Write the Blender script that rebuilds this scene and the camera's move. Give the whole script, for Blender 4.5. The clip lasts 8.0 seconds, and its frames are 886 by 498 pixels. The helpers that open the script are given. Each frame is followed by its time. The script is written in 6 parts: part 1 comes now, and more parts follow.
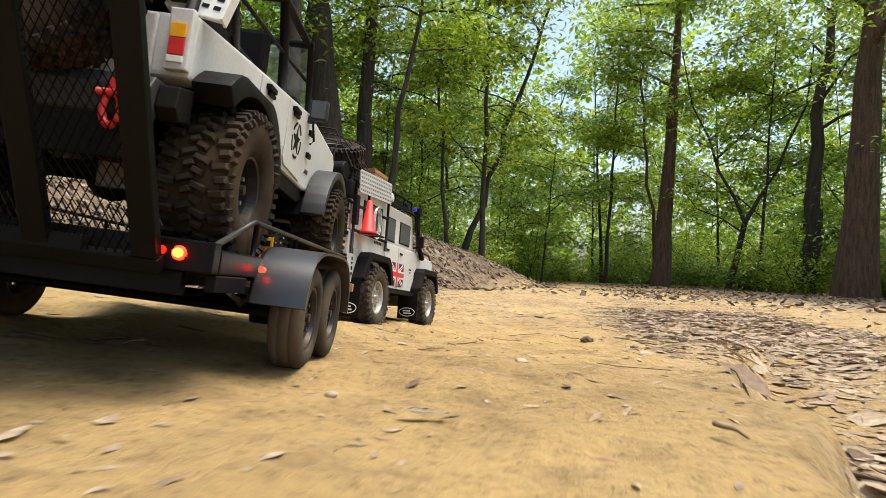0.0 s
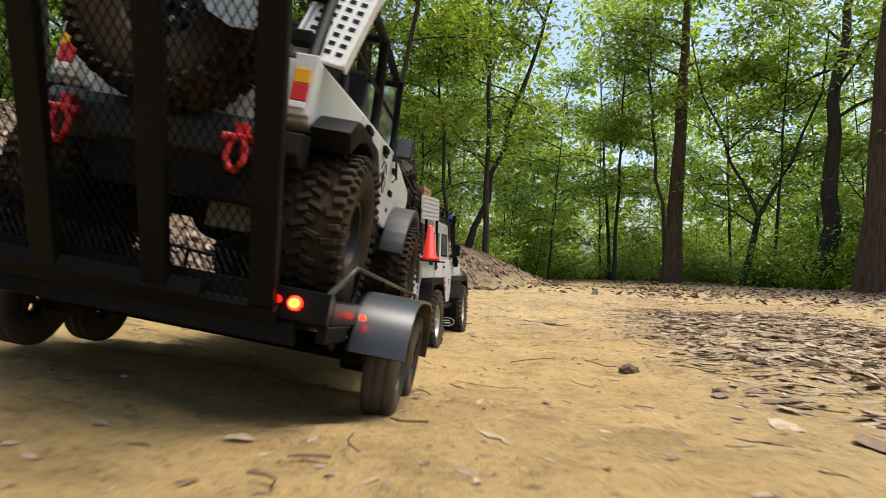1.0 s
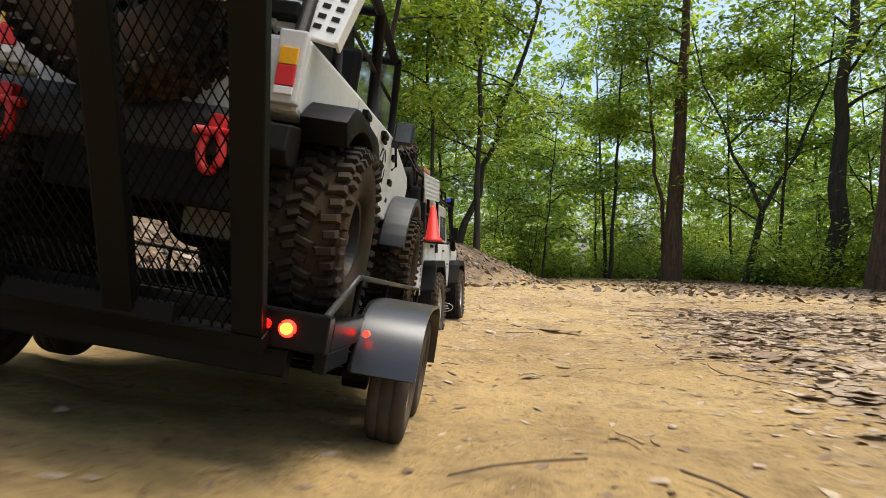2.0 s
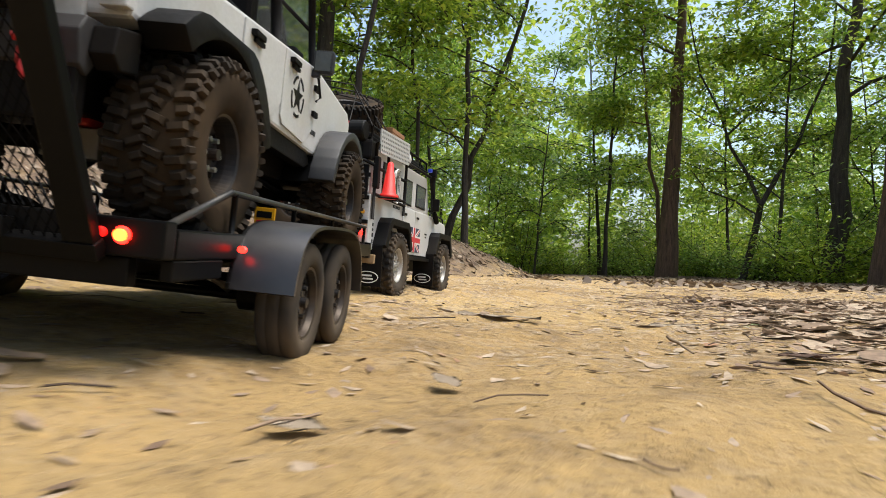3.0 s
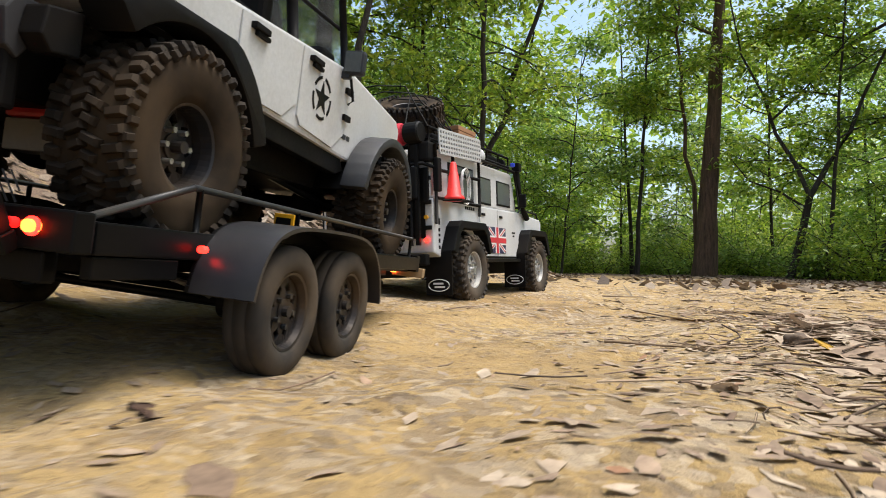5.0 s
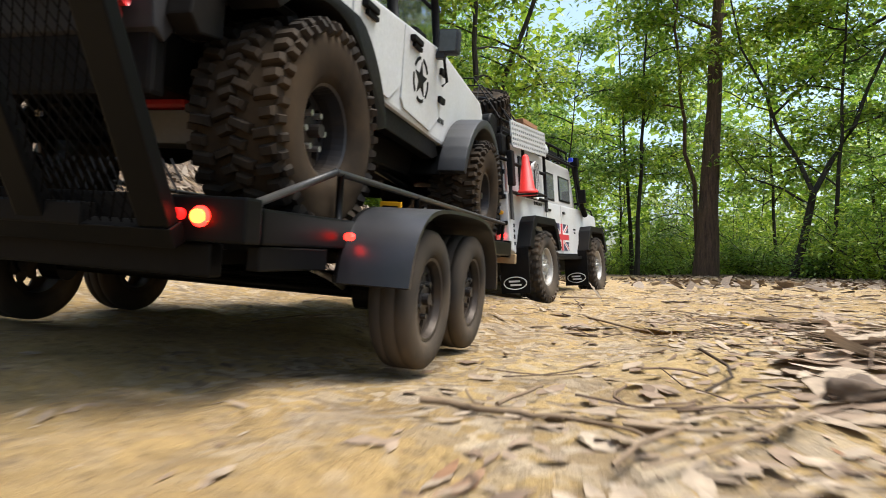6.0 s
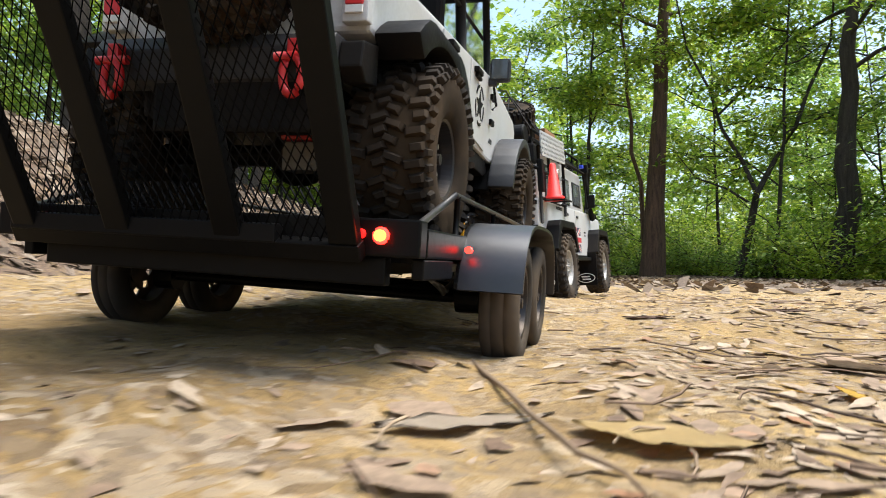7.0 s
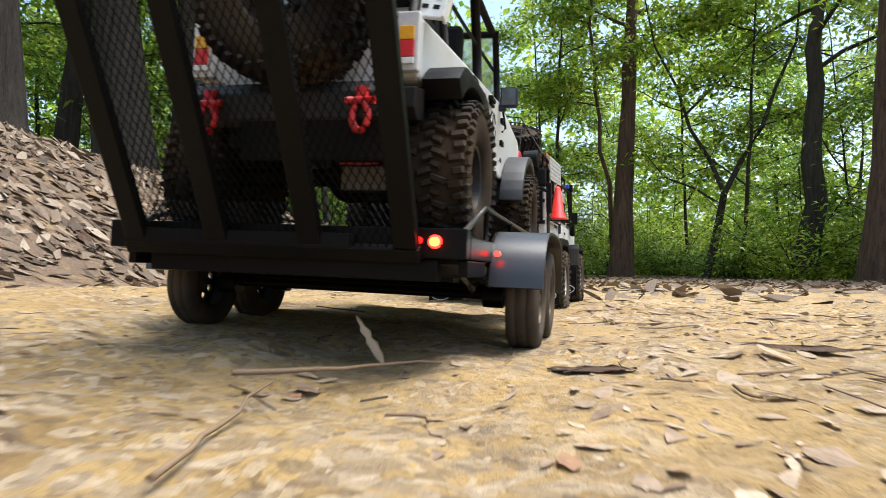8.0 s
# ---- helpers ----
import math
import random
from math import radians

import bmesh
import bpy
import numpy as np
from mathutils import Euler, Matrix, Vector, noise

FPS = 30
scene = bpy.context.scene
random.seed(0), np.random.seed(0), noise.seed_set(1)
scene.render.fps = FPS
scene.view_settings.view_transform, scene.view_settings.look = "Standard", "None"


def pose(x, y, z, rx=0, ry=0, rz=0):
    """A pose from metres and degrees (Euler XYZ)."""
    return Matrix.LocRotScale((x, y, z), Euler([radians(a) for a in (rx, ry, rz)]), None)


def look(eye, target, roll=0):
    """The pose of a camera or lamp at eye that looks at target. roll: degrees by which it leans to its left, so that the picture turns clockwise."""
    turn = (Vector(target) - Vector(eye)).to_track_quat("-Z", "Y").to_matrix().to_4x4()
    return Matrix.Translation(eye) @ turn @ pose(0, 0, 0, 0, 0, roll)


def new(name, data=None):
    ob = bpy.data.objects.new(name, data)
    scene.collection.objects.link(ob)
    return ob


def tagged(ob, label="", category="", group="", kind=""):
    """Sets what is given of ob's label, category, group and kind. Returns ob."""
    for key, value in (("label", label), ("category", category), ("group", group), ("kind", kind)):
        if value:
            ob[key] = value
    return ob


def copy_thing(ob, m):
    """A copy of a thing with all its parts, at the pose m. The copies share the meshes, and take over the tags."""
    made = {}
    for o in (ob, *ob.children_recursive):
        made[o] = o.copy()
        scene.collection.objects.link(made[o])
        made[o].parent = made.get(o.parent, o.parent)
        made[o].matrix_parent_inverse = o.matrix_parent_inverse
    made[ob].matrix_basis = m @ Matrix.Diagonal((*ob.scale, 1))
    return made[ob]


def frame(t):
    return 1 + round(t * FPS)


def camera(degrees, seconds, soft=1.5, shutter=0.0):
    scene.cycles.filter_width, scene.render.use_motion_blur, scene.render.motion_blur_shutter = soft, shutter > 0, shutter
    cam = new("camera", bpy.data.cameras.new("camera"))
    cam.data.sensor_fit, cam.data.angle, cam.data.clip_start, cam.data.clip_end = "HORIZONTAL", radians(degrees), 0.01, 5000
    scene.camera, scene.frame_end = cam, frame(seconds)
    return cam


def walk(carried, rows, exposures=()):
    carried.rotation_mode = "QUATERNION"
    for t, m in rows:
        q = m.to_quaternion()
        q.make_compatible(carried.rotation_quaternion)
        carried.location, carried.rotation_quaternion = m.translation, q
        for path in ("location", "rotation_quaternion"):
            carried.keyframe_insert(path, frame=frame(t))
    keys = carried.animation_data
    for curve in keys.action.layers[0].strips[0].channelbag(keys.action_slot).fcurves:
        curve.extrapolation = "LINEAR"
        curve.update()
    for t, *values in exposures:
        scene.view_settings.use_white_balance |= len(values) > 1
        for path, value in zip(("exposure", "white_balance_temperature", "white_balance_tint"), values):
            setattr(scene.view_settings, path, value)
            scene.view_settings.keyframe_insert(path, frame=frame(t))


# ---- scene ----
# seconds, x, y, z, yaw, pitch, roll
PATH = [
    (0, 0.010, 0.478, 0.136, 12.00, 1.97, -1.93),
    (0.5, 0.019, 0.709, 0.132, 12.39, 1.92, -1.59),
    (1, -0.030, 0.923, 0.133, 12.47, 1.86, -1.32),
    (1.2, -0.044, 1.014, 0.135, 12.54, 1.85, -1.13),
    (2.3, -0.085, 1.740, 0.085, 11.73, 1.80, -1.38),
    (2.5, -0.079, 1.828, 0.073, 11.66, 1.75, -1.44),
    (3, -0.036, 2.034, 0.044, 11.51, 1.73, -1.32),
    (3.5, 0.004, 2.273, 0.039, 11.86, 1.73, -1.16),
    (4, 0.041, 2.501, 0.047, 13.45, 1.72, -1.06),
    (4.5, 0.041, 2.709, 0.049, 14.16, 1.65, -1.15),
    (4.7, 0.034, 2.790, 0.044, 14.25, 1.61, -1.20),
    (5.8, 0.115, 3.084, 0.035, 14.67, 1.86, -0.47),
    (6, 0.114, 3.182, 0.031, 14.54, 1.87, -0.56),
    (6.5, 0.093, 3.419, 0.024, 14.05, 1.91, -0.70),
    (7, 0.128, 3.588, 0.028, 10.23, 2.05, -0.30),
    (7.5, 0.184, 3.704, 0.031, 8.52, 2.17, 0.09),
    (8, 0.177, 3.866, 0.040, 7.74, 2.05, -0.18),
]
TRAILER_ROWS = [
    (0, -0.168, 0.895, 0.066, 11.57, -1.80, 5.43),
    (0.5, -0.171, 1.112, 0.054, 8.03, -3.56, 6.53),
    (1, -0.150, 1.340, 0.033, 9.27, -4.21, 9.13),
    (1.2, -0.146, 1.426, 0.023, 10.24, -5.04, 8.83),
    (2.3, -0.183, 2.102, -0.012, 8.75, -0.99, 7.53),
    (2.5, -0.182, 2.191, -0.013, 9.26, -0.20, 6.69),
    (3, -0.187, 2.393, -0.013, 7.62, 1.42, 4.86),
    (3.5, -0.181, 2.606, -0.011, 6.62, 0.46, 5.98),
    (4, -0.162, 2.826, -0.014, 4.86, -0.61, 6.17),
    (4.5, -0.160, 3.031, -0.017, 2.70, -1.37, 6.16),
    (4.7, -0.152, 3.105, -0.018, 1.90, -1.07, 6.33),
    (5.8, 0.015, 3.403, -0.020, -1.70, 0.53, 3.74),
    (6, 0.028, 3.499, -0.019, -2.47, 0.93, 3.62),
    (6.5, 0.064, 3.753, -0.025, -3.62, 0.72, 3.73),
    (7, 0.109, 3.970, -0.025, -4.49, 0.63, 3.35),
    (7.5, 0.139, 4.122, -0.019, -6.06, 1.46, 2.20),
    (8, 0.186, 4.321, -0.013, -6.21, -0.20, 2.25),
]
TRUCK_ROWS = [
    (0, -0.334, 1.552, 0.034, -2.48, -4.19, 0.90),
    (0.5, -0.309, 1.779, 0.011, 0.72, -2.75, 3.78),
    (1, -0.278, 2.001, -0.007, 3.07, 0.35, 0.14),
    (1.2, -0.275, 2.095, -0.011, 4.12, 1.61, -0.46),
    (2.3, -0.314, 2.773, -0.012, 4.12, 0.70, -0.02),
    (2.5, -0.320, 2.854, -0.007, 2.94, 0.64, 0.21),
    (3, -0.323, 3.059, -0.006, -1.51, -0.85, 2.22),
    (3.5, -0.298, 3.256, -0.012, -7.12, -0.38, 3.54),
    (4, -0.250, 3.485, -0.019, -11.22, 0.08, 2.39),
    (4.5, -0.221, 3.696, -0.015, -12.09, 0.86, -0.86),
    (4.7, -0.201, 3.776, -0.014, -11.61, 0.98, -1.61),
    (5.8, 0.005, 4.053, -0.016, -11.18, 1.08, -3.92),
    (6, 0.023, 4.153, -0.016, -11.83, 1.03, -3.57),
    (6.5, 0.087, 4.407, -0.020, -11.94, 1.14, -3.49),
    (7, 0.143, 4.639, -0.017, -13.03, 0.93, -3.22),
    (7.5, 0.177, 4.814, -0.017, -11.49, -0.26, -3.01),
    (8, 0.232, 5.017, -0.029, -8.72, 0.51, -0.31),
]


def heading(x, y, z, yaw, pitch, roll):
    """Pose from a place, a heading, a nose-up angle and a lean to the right."""
    return Matrix.Translation((x, y, z)) @ Matrix.Rotation(radians(yaw), 4, "Z") @ Matrix.Rotation(radians(pitch), 4, "X") @ Matrix.Rotation(radians(roll), 4, "Y")


def row_at(rows, t):
    """Smooth in-between of a table of rows."""
    ts = [r[0] for r in rows]
    k = max(0, min(len(ts) - 2, sum(1 for q in ts if q <= t) - 1))
    a, b = rows[k], rows[k + 1]
    before, after = rows[max(k - 1, 0)], rows[min(k + 2, len(rows) - 1)]
    h = b[0] - a[0]
    f = (t - a[0]) / h
    out = []
    for j in range(1, 7):
        ma = (b[j] - before[j]) / (b[0] - before[0]) * h
        mb = (after[j] - a[j]) / (after[0] - a[0]) * h
        out.append((2 * f**3 - 3 * f**2 + 1) * a[j] + (f**3 - 2 * f**2 + f) * ma + (-2 * f**3 + 3 * f**2) * b[j] + (f**3 - f**2) * mb)
    return out


cam = camera(68.2, 8.0, soft=0.9, shutter=0.3)
walk(cam, [(k / 10, heading(*row_at(PATH, k / 10)) @ pose(0, 0, 0, 90)) for k in range(81)],
     exposures=[(0, 1.12, 6720, 5), (0.5, 0.97, 6720, 5), (1.0, 0.91, 6700, 5), (2.5, 0.98, 6600, 6), (3.0, 1.02, 6500, 6), (4.5, 0.98, 6420, 7), (6.0, 1.18, 6250, 6), (7.0, 1.32, 6200, 6), (8.0, 1.34, 6150, 6)])

# ---- light ----
world = bpy.data.worlds.new("sky")
scene.world = world
world.use_nodes = True
wn = world.node_tree.nodes
sky = wn.new("ShaderNodeTexSky")
sky.sky_type = "NISHITA"
sky.sun_disc = False
sky.sun_elevation = radians(72.6)
sky.sun_rotation = radians(80.9)
sky.air_density, sky.dust_density, sky.ozone_density = 1.0, 4.0, 1.0
wn["Background"].inputs["Strength"].default_value = 0.15
world.node_tree.links.new(sky.outputs[0], wn["Background"].inputs["Color"])
sun_data = bpy.data.lights.new("sun", "SUN")
sun_data.energy, sun_data.angle, sun_data.color = 2.3, radians(35), (1.0, 0.97, 0.92)
sun = new("sun", sun_data)
sun.matrix_world = look((2.5, 0.4, 8.0), (0, 0, 0))


# ---- materials ----
def material(name, rough=0.6, metal=0.0):
    m = bpy.data.materials.new(name)
    m.use_nodes = True
    n = m.node_tree.nodes
    b = n["Principled BSDF"]
    b.inputs["Roughness"].default_value, b.inputs["Metallic"].default_value = rough, metal
    return m, n, m.node_tree.links, b


def ramp(n, links, source, stops):
    r = n.new("ShaderNodeValToRGB")
    e = r.color_ramp.elements
    while len(e) < len(stops):
        e.new(0.5)
    for k, (at, c) in zip(e, stops):
        k.position, k.color = at, (*c, 1)
    links.new(source, r.inputs[0])
    return r.outputs[0]


def noise_at(n, links, scale, detail=6, rough=0.6, coords="Object", stretch=None):
    tc = n.new("ShaderNodeTexCoord")
    t = n.new("ShaderNodeTexNoise")
    t.inputs["Scale"].default_value, t.inputs["Detail"].default_value, t.inputs["Roughness"].default_value = scale, detail, rough
    if stretch:
        mp = n.new("ShaderNodeMapping")
        mp.inputs["Scale"].default_value = stretch
        links.new(tc.outputs[coords], mp.inputs[0])
        links.new(mp.outputs[0], t.inputs["Vector"])
    else:
        links.new(tc.outputs[coords], t.inputs["Vector"])
    return t.outputs["Fac"]


def mix_colour(n, links, fac, a, b, mode="MIX"):
    x = n.new("ShaderNodeMix")
    x.data_type, x.blend_type = "RGBA", mode
    for value, i in ((fac, 0), (a, 6), (b, 7)):
        if isinstance(value, (int, float)):
            x.inputs[i].default_value = value
        elif isinstance(value, tuple):
            x.inputs[i].default_value = (*value, 1)
        else:
            links.new(value, x.inputs[i])
    return x.outputs[2]


def bump(n, links, b, height, strength, distance):
    k = n.new("ShaderNodeBump")
    k.inputs["Strength"].default_value, k.inputs["Distance"].default_value = strength, distance
    links.new(height, k.inputs["Height"])
    links.new(k.outputs[0], b.inputs["Normal"])


def worn(name, colour, rough, metal=0.0, dirt=(0.25, 0.16, 0.08), amount=0.3, grain=60.0, bumpy=0.1, gloss=None):
    """Paint, plastic, metal or rubber with dust in patches and fine grain."""
    m, n, links, b = material(name, rough, metal)
    patches = ramp(n, links, noise_at(n, links, 14, 5), [(0.42, (0, 0, 0)), (0.75, (amount,) * 3)])
    grains = noise_at(n, links, grain * 6, 3)
    base = mix_colour(n, links, patches, colour, dirt)
    shade = ramp(n, links, grains, [(0.3, (0.86,) * 3), (0.7, (1.0,) * 3)])
    links.new(mix_colour(n, links, 1.0, base, shade, "MULTIPLY"), b.inputs["Base Color"])
    r = n.new("ShaderNodeMapRange")
    r.inputs["To Min"].default_value, r.inputs["To Max"].default_value = rough * 0.85, min(1, rough * 1.25 + 0.05)
    links.new(grains, r.inputs[0])
    links.new(r.outputs[0], b.inputs["Roughness"])
    if gloss is not None:
        b.inputs["Specular IOR Level"].default_value = gloss
    elif max(colour) < 0.06:
        b.inputs["Specular IOR Level"].default_value = 0.2
    if bumpy:
        bump(n, links, b, grains, bumpy, 0.0006)
    return m


def clay():
    m, n, links, b = material("clay_soil", 0.95)
    big = noise_at(n, links, 2.2, 6)
    mid = noise_at(n, links, 17, 8, 0.7)
    fine = noise_at(n, links, 160, 6, 0.7)
    c = ramp(n, links, big, [(0.3, (0.262, 0.166, 0.062)), (0.55, (0.37, 0.248, 0.097)), (0.75, (0.45, 0.322, 0.14))])
    c2 = ramp(n, links, mid, [(0.3, (0.5, 0.46, 0.43)), (0.5, (1, 1, 1)), (0.8, (1.15, 1.12, 1.1))])
    c3 = ramp(n, links, fine, [(0.3, (0.42, 0.37, 0.33)), (0.44, (0.96, 0.95, 0.94)), (0.7, (1.2, 1.18, 1.16))])
    col = mix_colour(n, links, 1.0, mix_colour(n, links, 1.0, c, c2, "MULTIPLY"), c3, "MULTIPLY")
    # humus and crumbled leaves where the woods begin
    sep = n.new("ShaderNodeSeparateXYZ")
    geo = n.new("ShaderNodeNewGeometry")
    links.new(geo.outputs["Position"], sep.inputs[0])

    def span(socket, a, z):
        r = n.new("ShaderNodeMapRange")
        r.inputs["From Min"].default_value, r.inputs["From Max"].default_value = a, z
        links.new(socket, r.inputs[0])
        return r.outputs[0]

    def add(a, c0, op="ADD"):
        k = n.new("ShaderNodeMath")
        k.operation = op
        links.new(a, k.inputs[0])
        links.new(c0, k.inputs[1])
        return k.outputs[0]

    # leaf fragments trodden into the soil beside the wheel tracks
    spot = n.new("ShaderNodeTexCoord").outputs["Object"]
    warp = n.new("ShaderNodeTexNoise")
    warp.inputs["Scale"].default_value = 55
    links.new(spot, warp.inputs["Vector"])
    sway = n.new("ShaderNodeVectorMath")
    sway.operation = "MULTIPLY_ADD"
    links.new(warp.outputs["Color"], sway.inputs[0])
    sway.inputs[1].default_value = (0.022, 0.022, 0.022)
    links.new(spot, sway.inputs[2])
    wide = n.new("ShaderNodeTexNoise")
    wide.inputs["Scale"].default_value = 5
    links.new(spot, wide.inputs["Vector"])
    for scale, dark, pale in ((85, (0.11, 0.068, 0.04), (0.52, 0.42, 0.3)), (190, (0.08, 0.05, 0.03), (0.55, 0.44, 0.31))):
        cell = n.new("ShaderNodeTexVoronoi")
        cell.inputs["Scale"].default_value = scale
        links.new(sway.outputs[0], cell.inputs["Vector"])
        pick_ = n.new("ShaderNodeSeparateColor")
        links.new(cell.outputs["Color"], pick_.inputs[0])
        tint = ramp(n, links, pick_.outputs[1], [(0.0, dark), (0.6, tuple(0.5 * (p + q) for p, q in zip(dark, pale))), (1.0, pale)])
        some = ramp(n, links, pick_.outputs[0], [(0.56, (0, 0, 0)), (0.58, (1, 1, 1))])
        zone = ramp(n, links, wide.outputs["Fac"], [(0.36, (0.08,) * 3), (0.56, (0.58,) * 3)])
        zone = mix_colour(n, links, 1.0, zone, add(span(sep.outputs[1], 1.8, 3.2), span(sep.outputs[0], 0.02, 0.3), "MAXIMUM"), "MULTIPLY")
        col = mix_colour(n, links, mix_colour(n, links, 1.0, some, zone, "MULTIPLY"), col, tint)
    edge = add(add(add(span(sep.outputs[0], -0.75, -1.2), span(sep.outputs[2], 0.10, 0.24), "MAXIMUM"), span(sep.outputs[0], 1.3, 3.0), "MAXIMUM"), span(sep.outputs[1], 13.0, 16.0), "MAXIMUM")
    rough_edge = add(edge, ramp(n, links, mid, [(0.3, (0, 0, 0)), (0.7, (0.5,) * 3)]), "MULTIPLY")
    k = n.new("ShaderNodeMath")
    k.operation = "MULTIPLY"
    k.inputs[1].default_value = 4.5
    k.use_clamp = True
    links.new(rough_edge, k.inputs[0])
    humus = ramp(n, links, fine, [(0.3, (0.05, 0.032, 0.02)), (0.7, (0.2, 0.13, 0.085))])
    links.new(mix_colour(n, links, k.outputs[0], col, humus), b.inputs["Base Color"])
    h = mix_colour(n, links, 0.5, mid, fine)
    bump(n, links, b, h, 1.0, 0.012)
    return m


def island_leaf(name, stops, through_light, rough=0.5, grain=30.0):
    """Leaves that differ one by one and let light through."""
    m, n, links, b = material(name, rough)
    geo = n.new("ShaderNodeNewGeometry")
    c = ramp(n, links, geo.outputs["Random Per Island"], stops)
    g = ramp(n, links, noise_at(n, links, grain, 4), [(0.3, (0.62,) * 3), (0.7, (1.15,) * 3)])
    col = mix_colour(n, links, 1.0, c, g, "MULTIPLY")
    links.new(col, b.inputs["Base Color"])
    b.inputs["Specular IOR Level"].default_value = 0.5 if rough < 0.5 else 0.3
    t = n.new("ShaderNodeBsdfTranslucent")
    links.new(col, t.inputs["Color"])
    mx = n.new("ShaderNodeMixShader")
    mx.inputs[0].default_value = through_light
    links.new(b.outputs[0], mx.inputs[1])
    links.new(t.outputs[0], mx.inputs[2])
    links.new(mx.outputs[0], n["Material Output"].inputs["Surface"])
    return m


def bark(name, dark, light):
    m, n, links, b = material(name, 0.95)
    s = noise_at(n, links, 9, 8, 0.7, stretch=(3.0, 3.0, 0.35))
    f = noise_at(n, links, 60, 5, 0.7, stretch=(2.0, 2.0, 0.5))
    c = ramp(n, links, s, [(0.3, dark), (0.65, light)])
    g = ramp(n, links, f, [(0.3, (0.6,) * 3), (0.7, (1.15,) * 3)])
    links.new(mix_colour(n, links, 1.0, c, g, "MULTIPLY"), b.inputs["Base Color"])
    bump(n, links, b, mix_colour(n, links, 0.4, s, f), 1.0, 0.03)
    return m


def glow(name, colour, strength):
    m, n, links, b = material(name, 0.3)
    b.inputs["Base Color"].default_value = (*colour, 1)
    b.inputs["Emission Color"].default_value = (*colour, 1)
    b.inputs["Emission Strength"].default_value = strength
    return m


def glass(name, tint):
    m, n, links, b = material(name, 0.06)
    b.inputs["Base Color"].default_value = (*tint, 1)
    b.inputs["Transmission Weight"].default_value = 0.95
    b.inputs["IOR"].default_value = 1.3
    return m


CLAY = clay()
WHITE = worn("white_paint", (0.55, 0.55, 0.545), 0.32, amount=0.22, bumpy=0.03)
PLATE = worn("stained_plate", (0.22, 0.21, 0.19), 0.6, 0.2, amount=0.6)
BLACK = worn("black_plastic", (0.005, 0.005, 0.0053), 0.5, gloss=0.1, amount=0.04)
MESH_BLACK = worn("matt_black_mesh", (0.004, 0.004, 0.004), 0.8, gloss=0.01, amount=0.02)
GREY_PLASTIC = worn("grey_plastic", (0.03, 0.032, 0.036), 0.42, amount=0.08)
BLACK_STEEL = worn("black_painted_steel", (0.0045, 0.0044, 0.0045), 0.3, gloss=0.09, dirt=(0.05, 0.043, 0.036), amount=0.06, bumpy=0.03)
FENDER_PAINT = worn("fender_paint", (0.02, 0.02, 0.023), 0.3, 0.25, gloss=0.9, amount=0.1, bumpy=0.03)
RAIL_STEEL = worn("rail_steel", (0.045, 0.045, 0.045), 0.38, 0.4, amount=0.2)
RUBBER = worn("mud_rubber", (0.009, 0.0088, 0.0085), 0.75, dirt=(0.095, 0.064, 0.038), amount=0.7, gloss=0.12)
DUSTY_RUBBER = worn("dusty_rubber", (0.028, 0.025, 0.022), 0.9, dirt=(0.17, 0.12, 0.075), amount=0.65)
MUDDY_WALL = worn("muddy_sidewall", (0.022, 0.016, 0.011), 0.9, dirt=(0.085, 0.055, 0.03), amount=0.85, gloss=0.1)
DARK_RIM = worn("dark_rim", (0.03, 0.03, 0.033), 0.4, 0.5, amount=0.4)
SILVER = worn("bare_metal", (0.55, 0.54, 0.52), 0.35, 0.85, amount=0.25)
WHITE_RIM = worn("pale_rim", (0.42, 0.41, 0.39), 0.4, 0.3, amount=0.35)
BOARD_GREY = worn("pale_board", (0.5, 0.5, 0.49), 0.45, 0.2, amount=0.15)
CHROME = worn("bright_steel", (0.75, 0.75, 0.75), 0.18, 1.0, amount=0.1)
RED = worn("red_plastic", (0.55, 0.012, 0.016), 0.4, amount=0.1)
CONE_RED = worn("cone_red", (0.8, 0.02, 0.015), 0.45, amount=0.08)
RED_CLOTH = worn("red_cloth", (0.45, 0.01, 0.03), 0.8, amount=0.1)
NAVY = worn("navy_print", (0.012, 0.016, 0.06), 0.5, amount=0.1)
PRINT_RED = worn("red_print", (0.5, 0.02, 0.035), 0.5, amount=0.08)
PRINT_WHITE = worn("white_print", (0.7, 0.7, 0.68), 0.5, amount=0.12)
YELLOW = worn("amber_plastic", (0.75, 0.36, 0.01), 0.3, amount=0.05)
WOOD = worn("crate_wood", (0.28, 0.13, 0.055), 0.75, amount=0.2)
BRASS_CRATE = worn("tan_cloth", (0.3, 0.2, 0.1), 0.8)
GLASS = glass("window_glass", (0.85, 0.88, 0.87))
DARK_GLASS = worn("smoked_glass", (0.09, 0.1, 0.1), 0.06, amount=0.1, bumpy=0.0)
LAMP_ORANGE = glow("lamp_orange", (1.0, 0.11, 0.014), 6.0)
LAMP_RED = glow("lamp_red", (1.0, 0.014, 0.009), 4.5)
MARKER_RED = glow("marker_red", (1.0, 0.012, 0.01), 0.9)
LAMP_BLUE = glow("lamp_blue", (0.03, 0.06, 0.5), 0.03)
LEAF = island_leaf("green_leaf", [(0.0, (0.08, 0.16, 0.02)), (0.45, (0.27, 0.42, 0.04)), (1.0, (0.55, 0.63, 0.08))], 0.46, 0.36)
LEAF_DARK = island_leaf("shade_leaf", [(0.0, (0.08, 0.16, 0.03)), (0.6, (0.24, 0.40, 0.06)), (1.0, (0.46, 0.58, 0.12))], 0.46, 0.36)
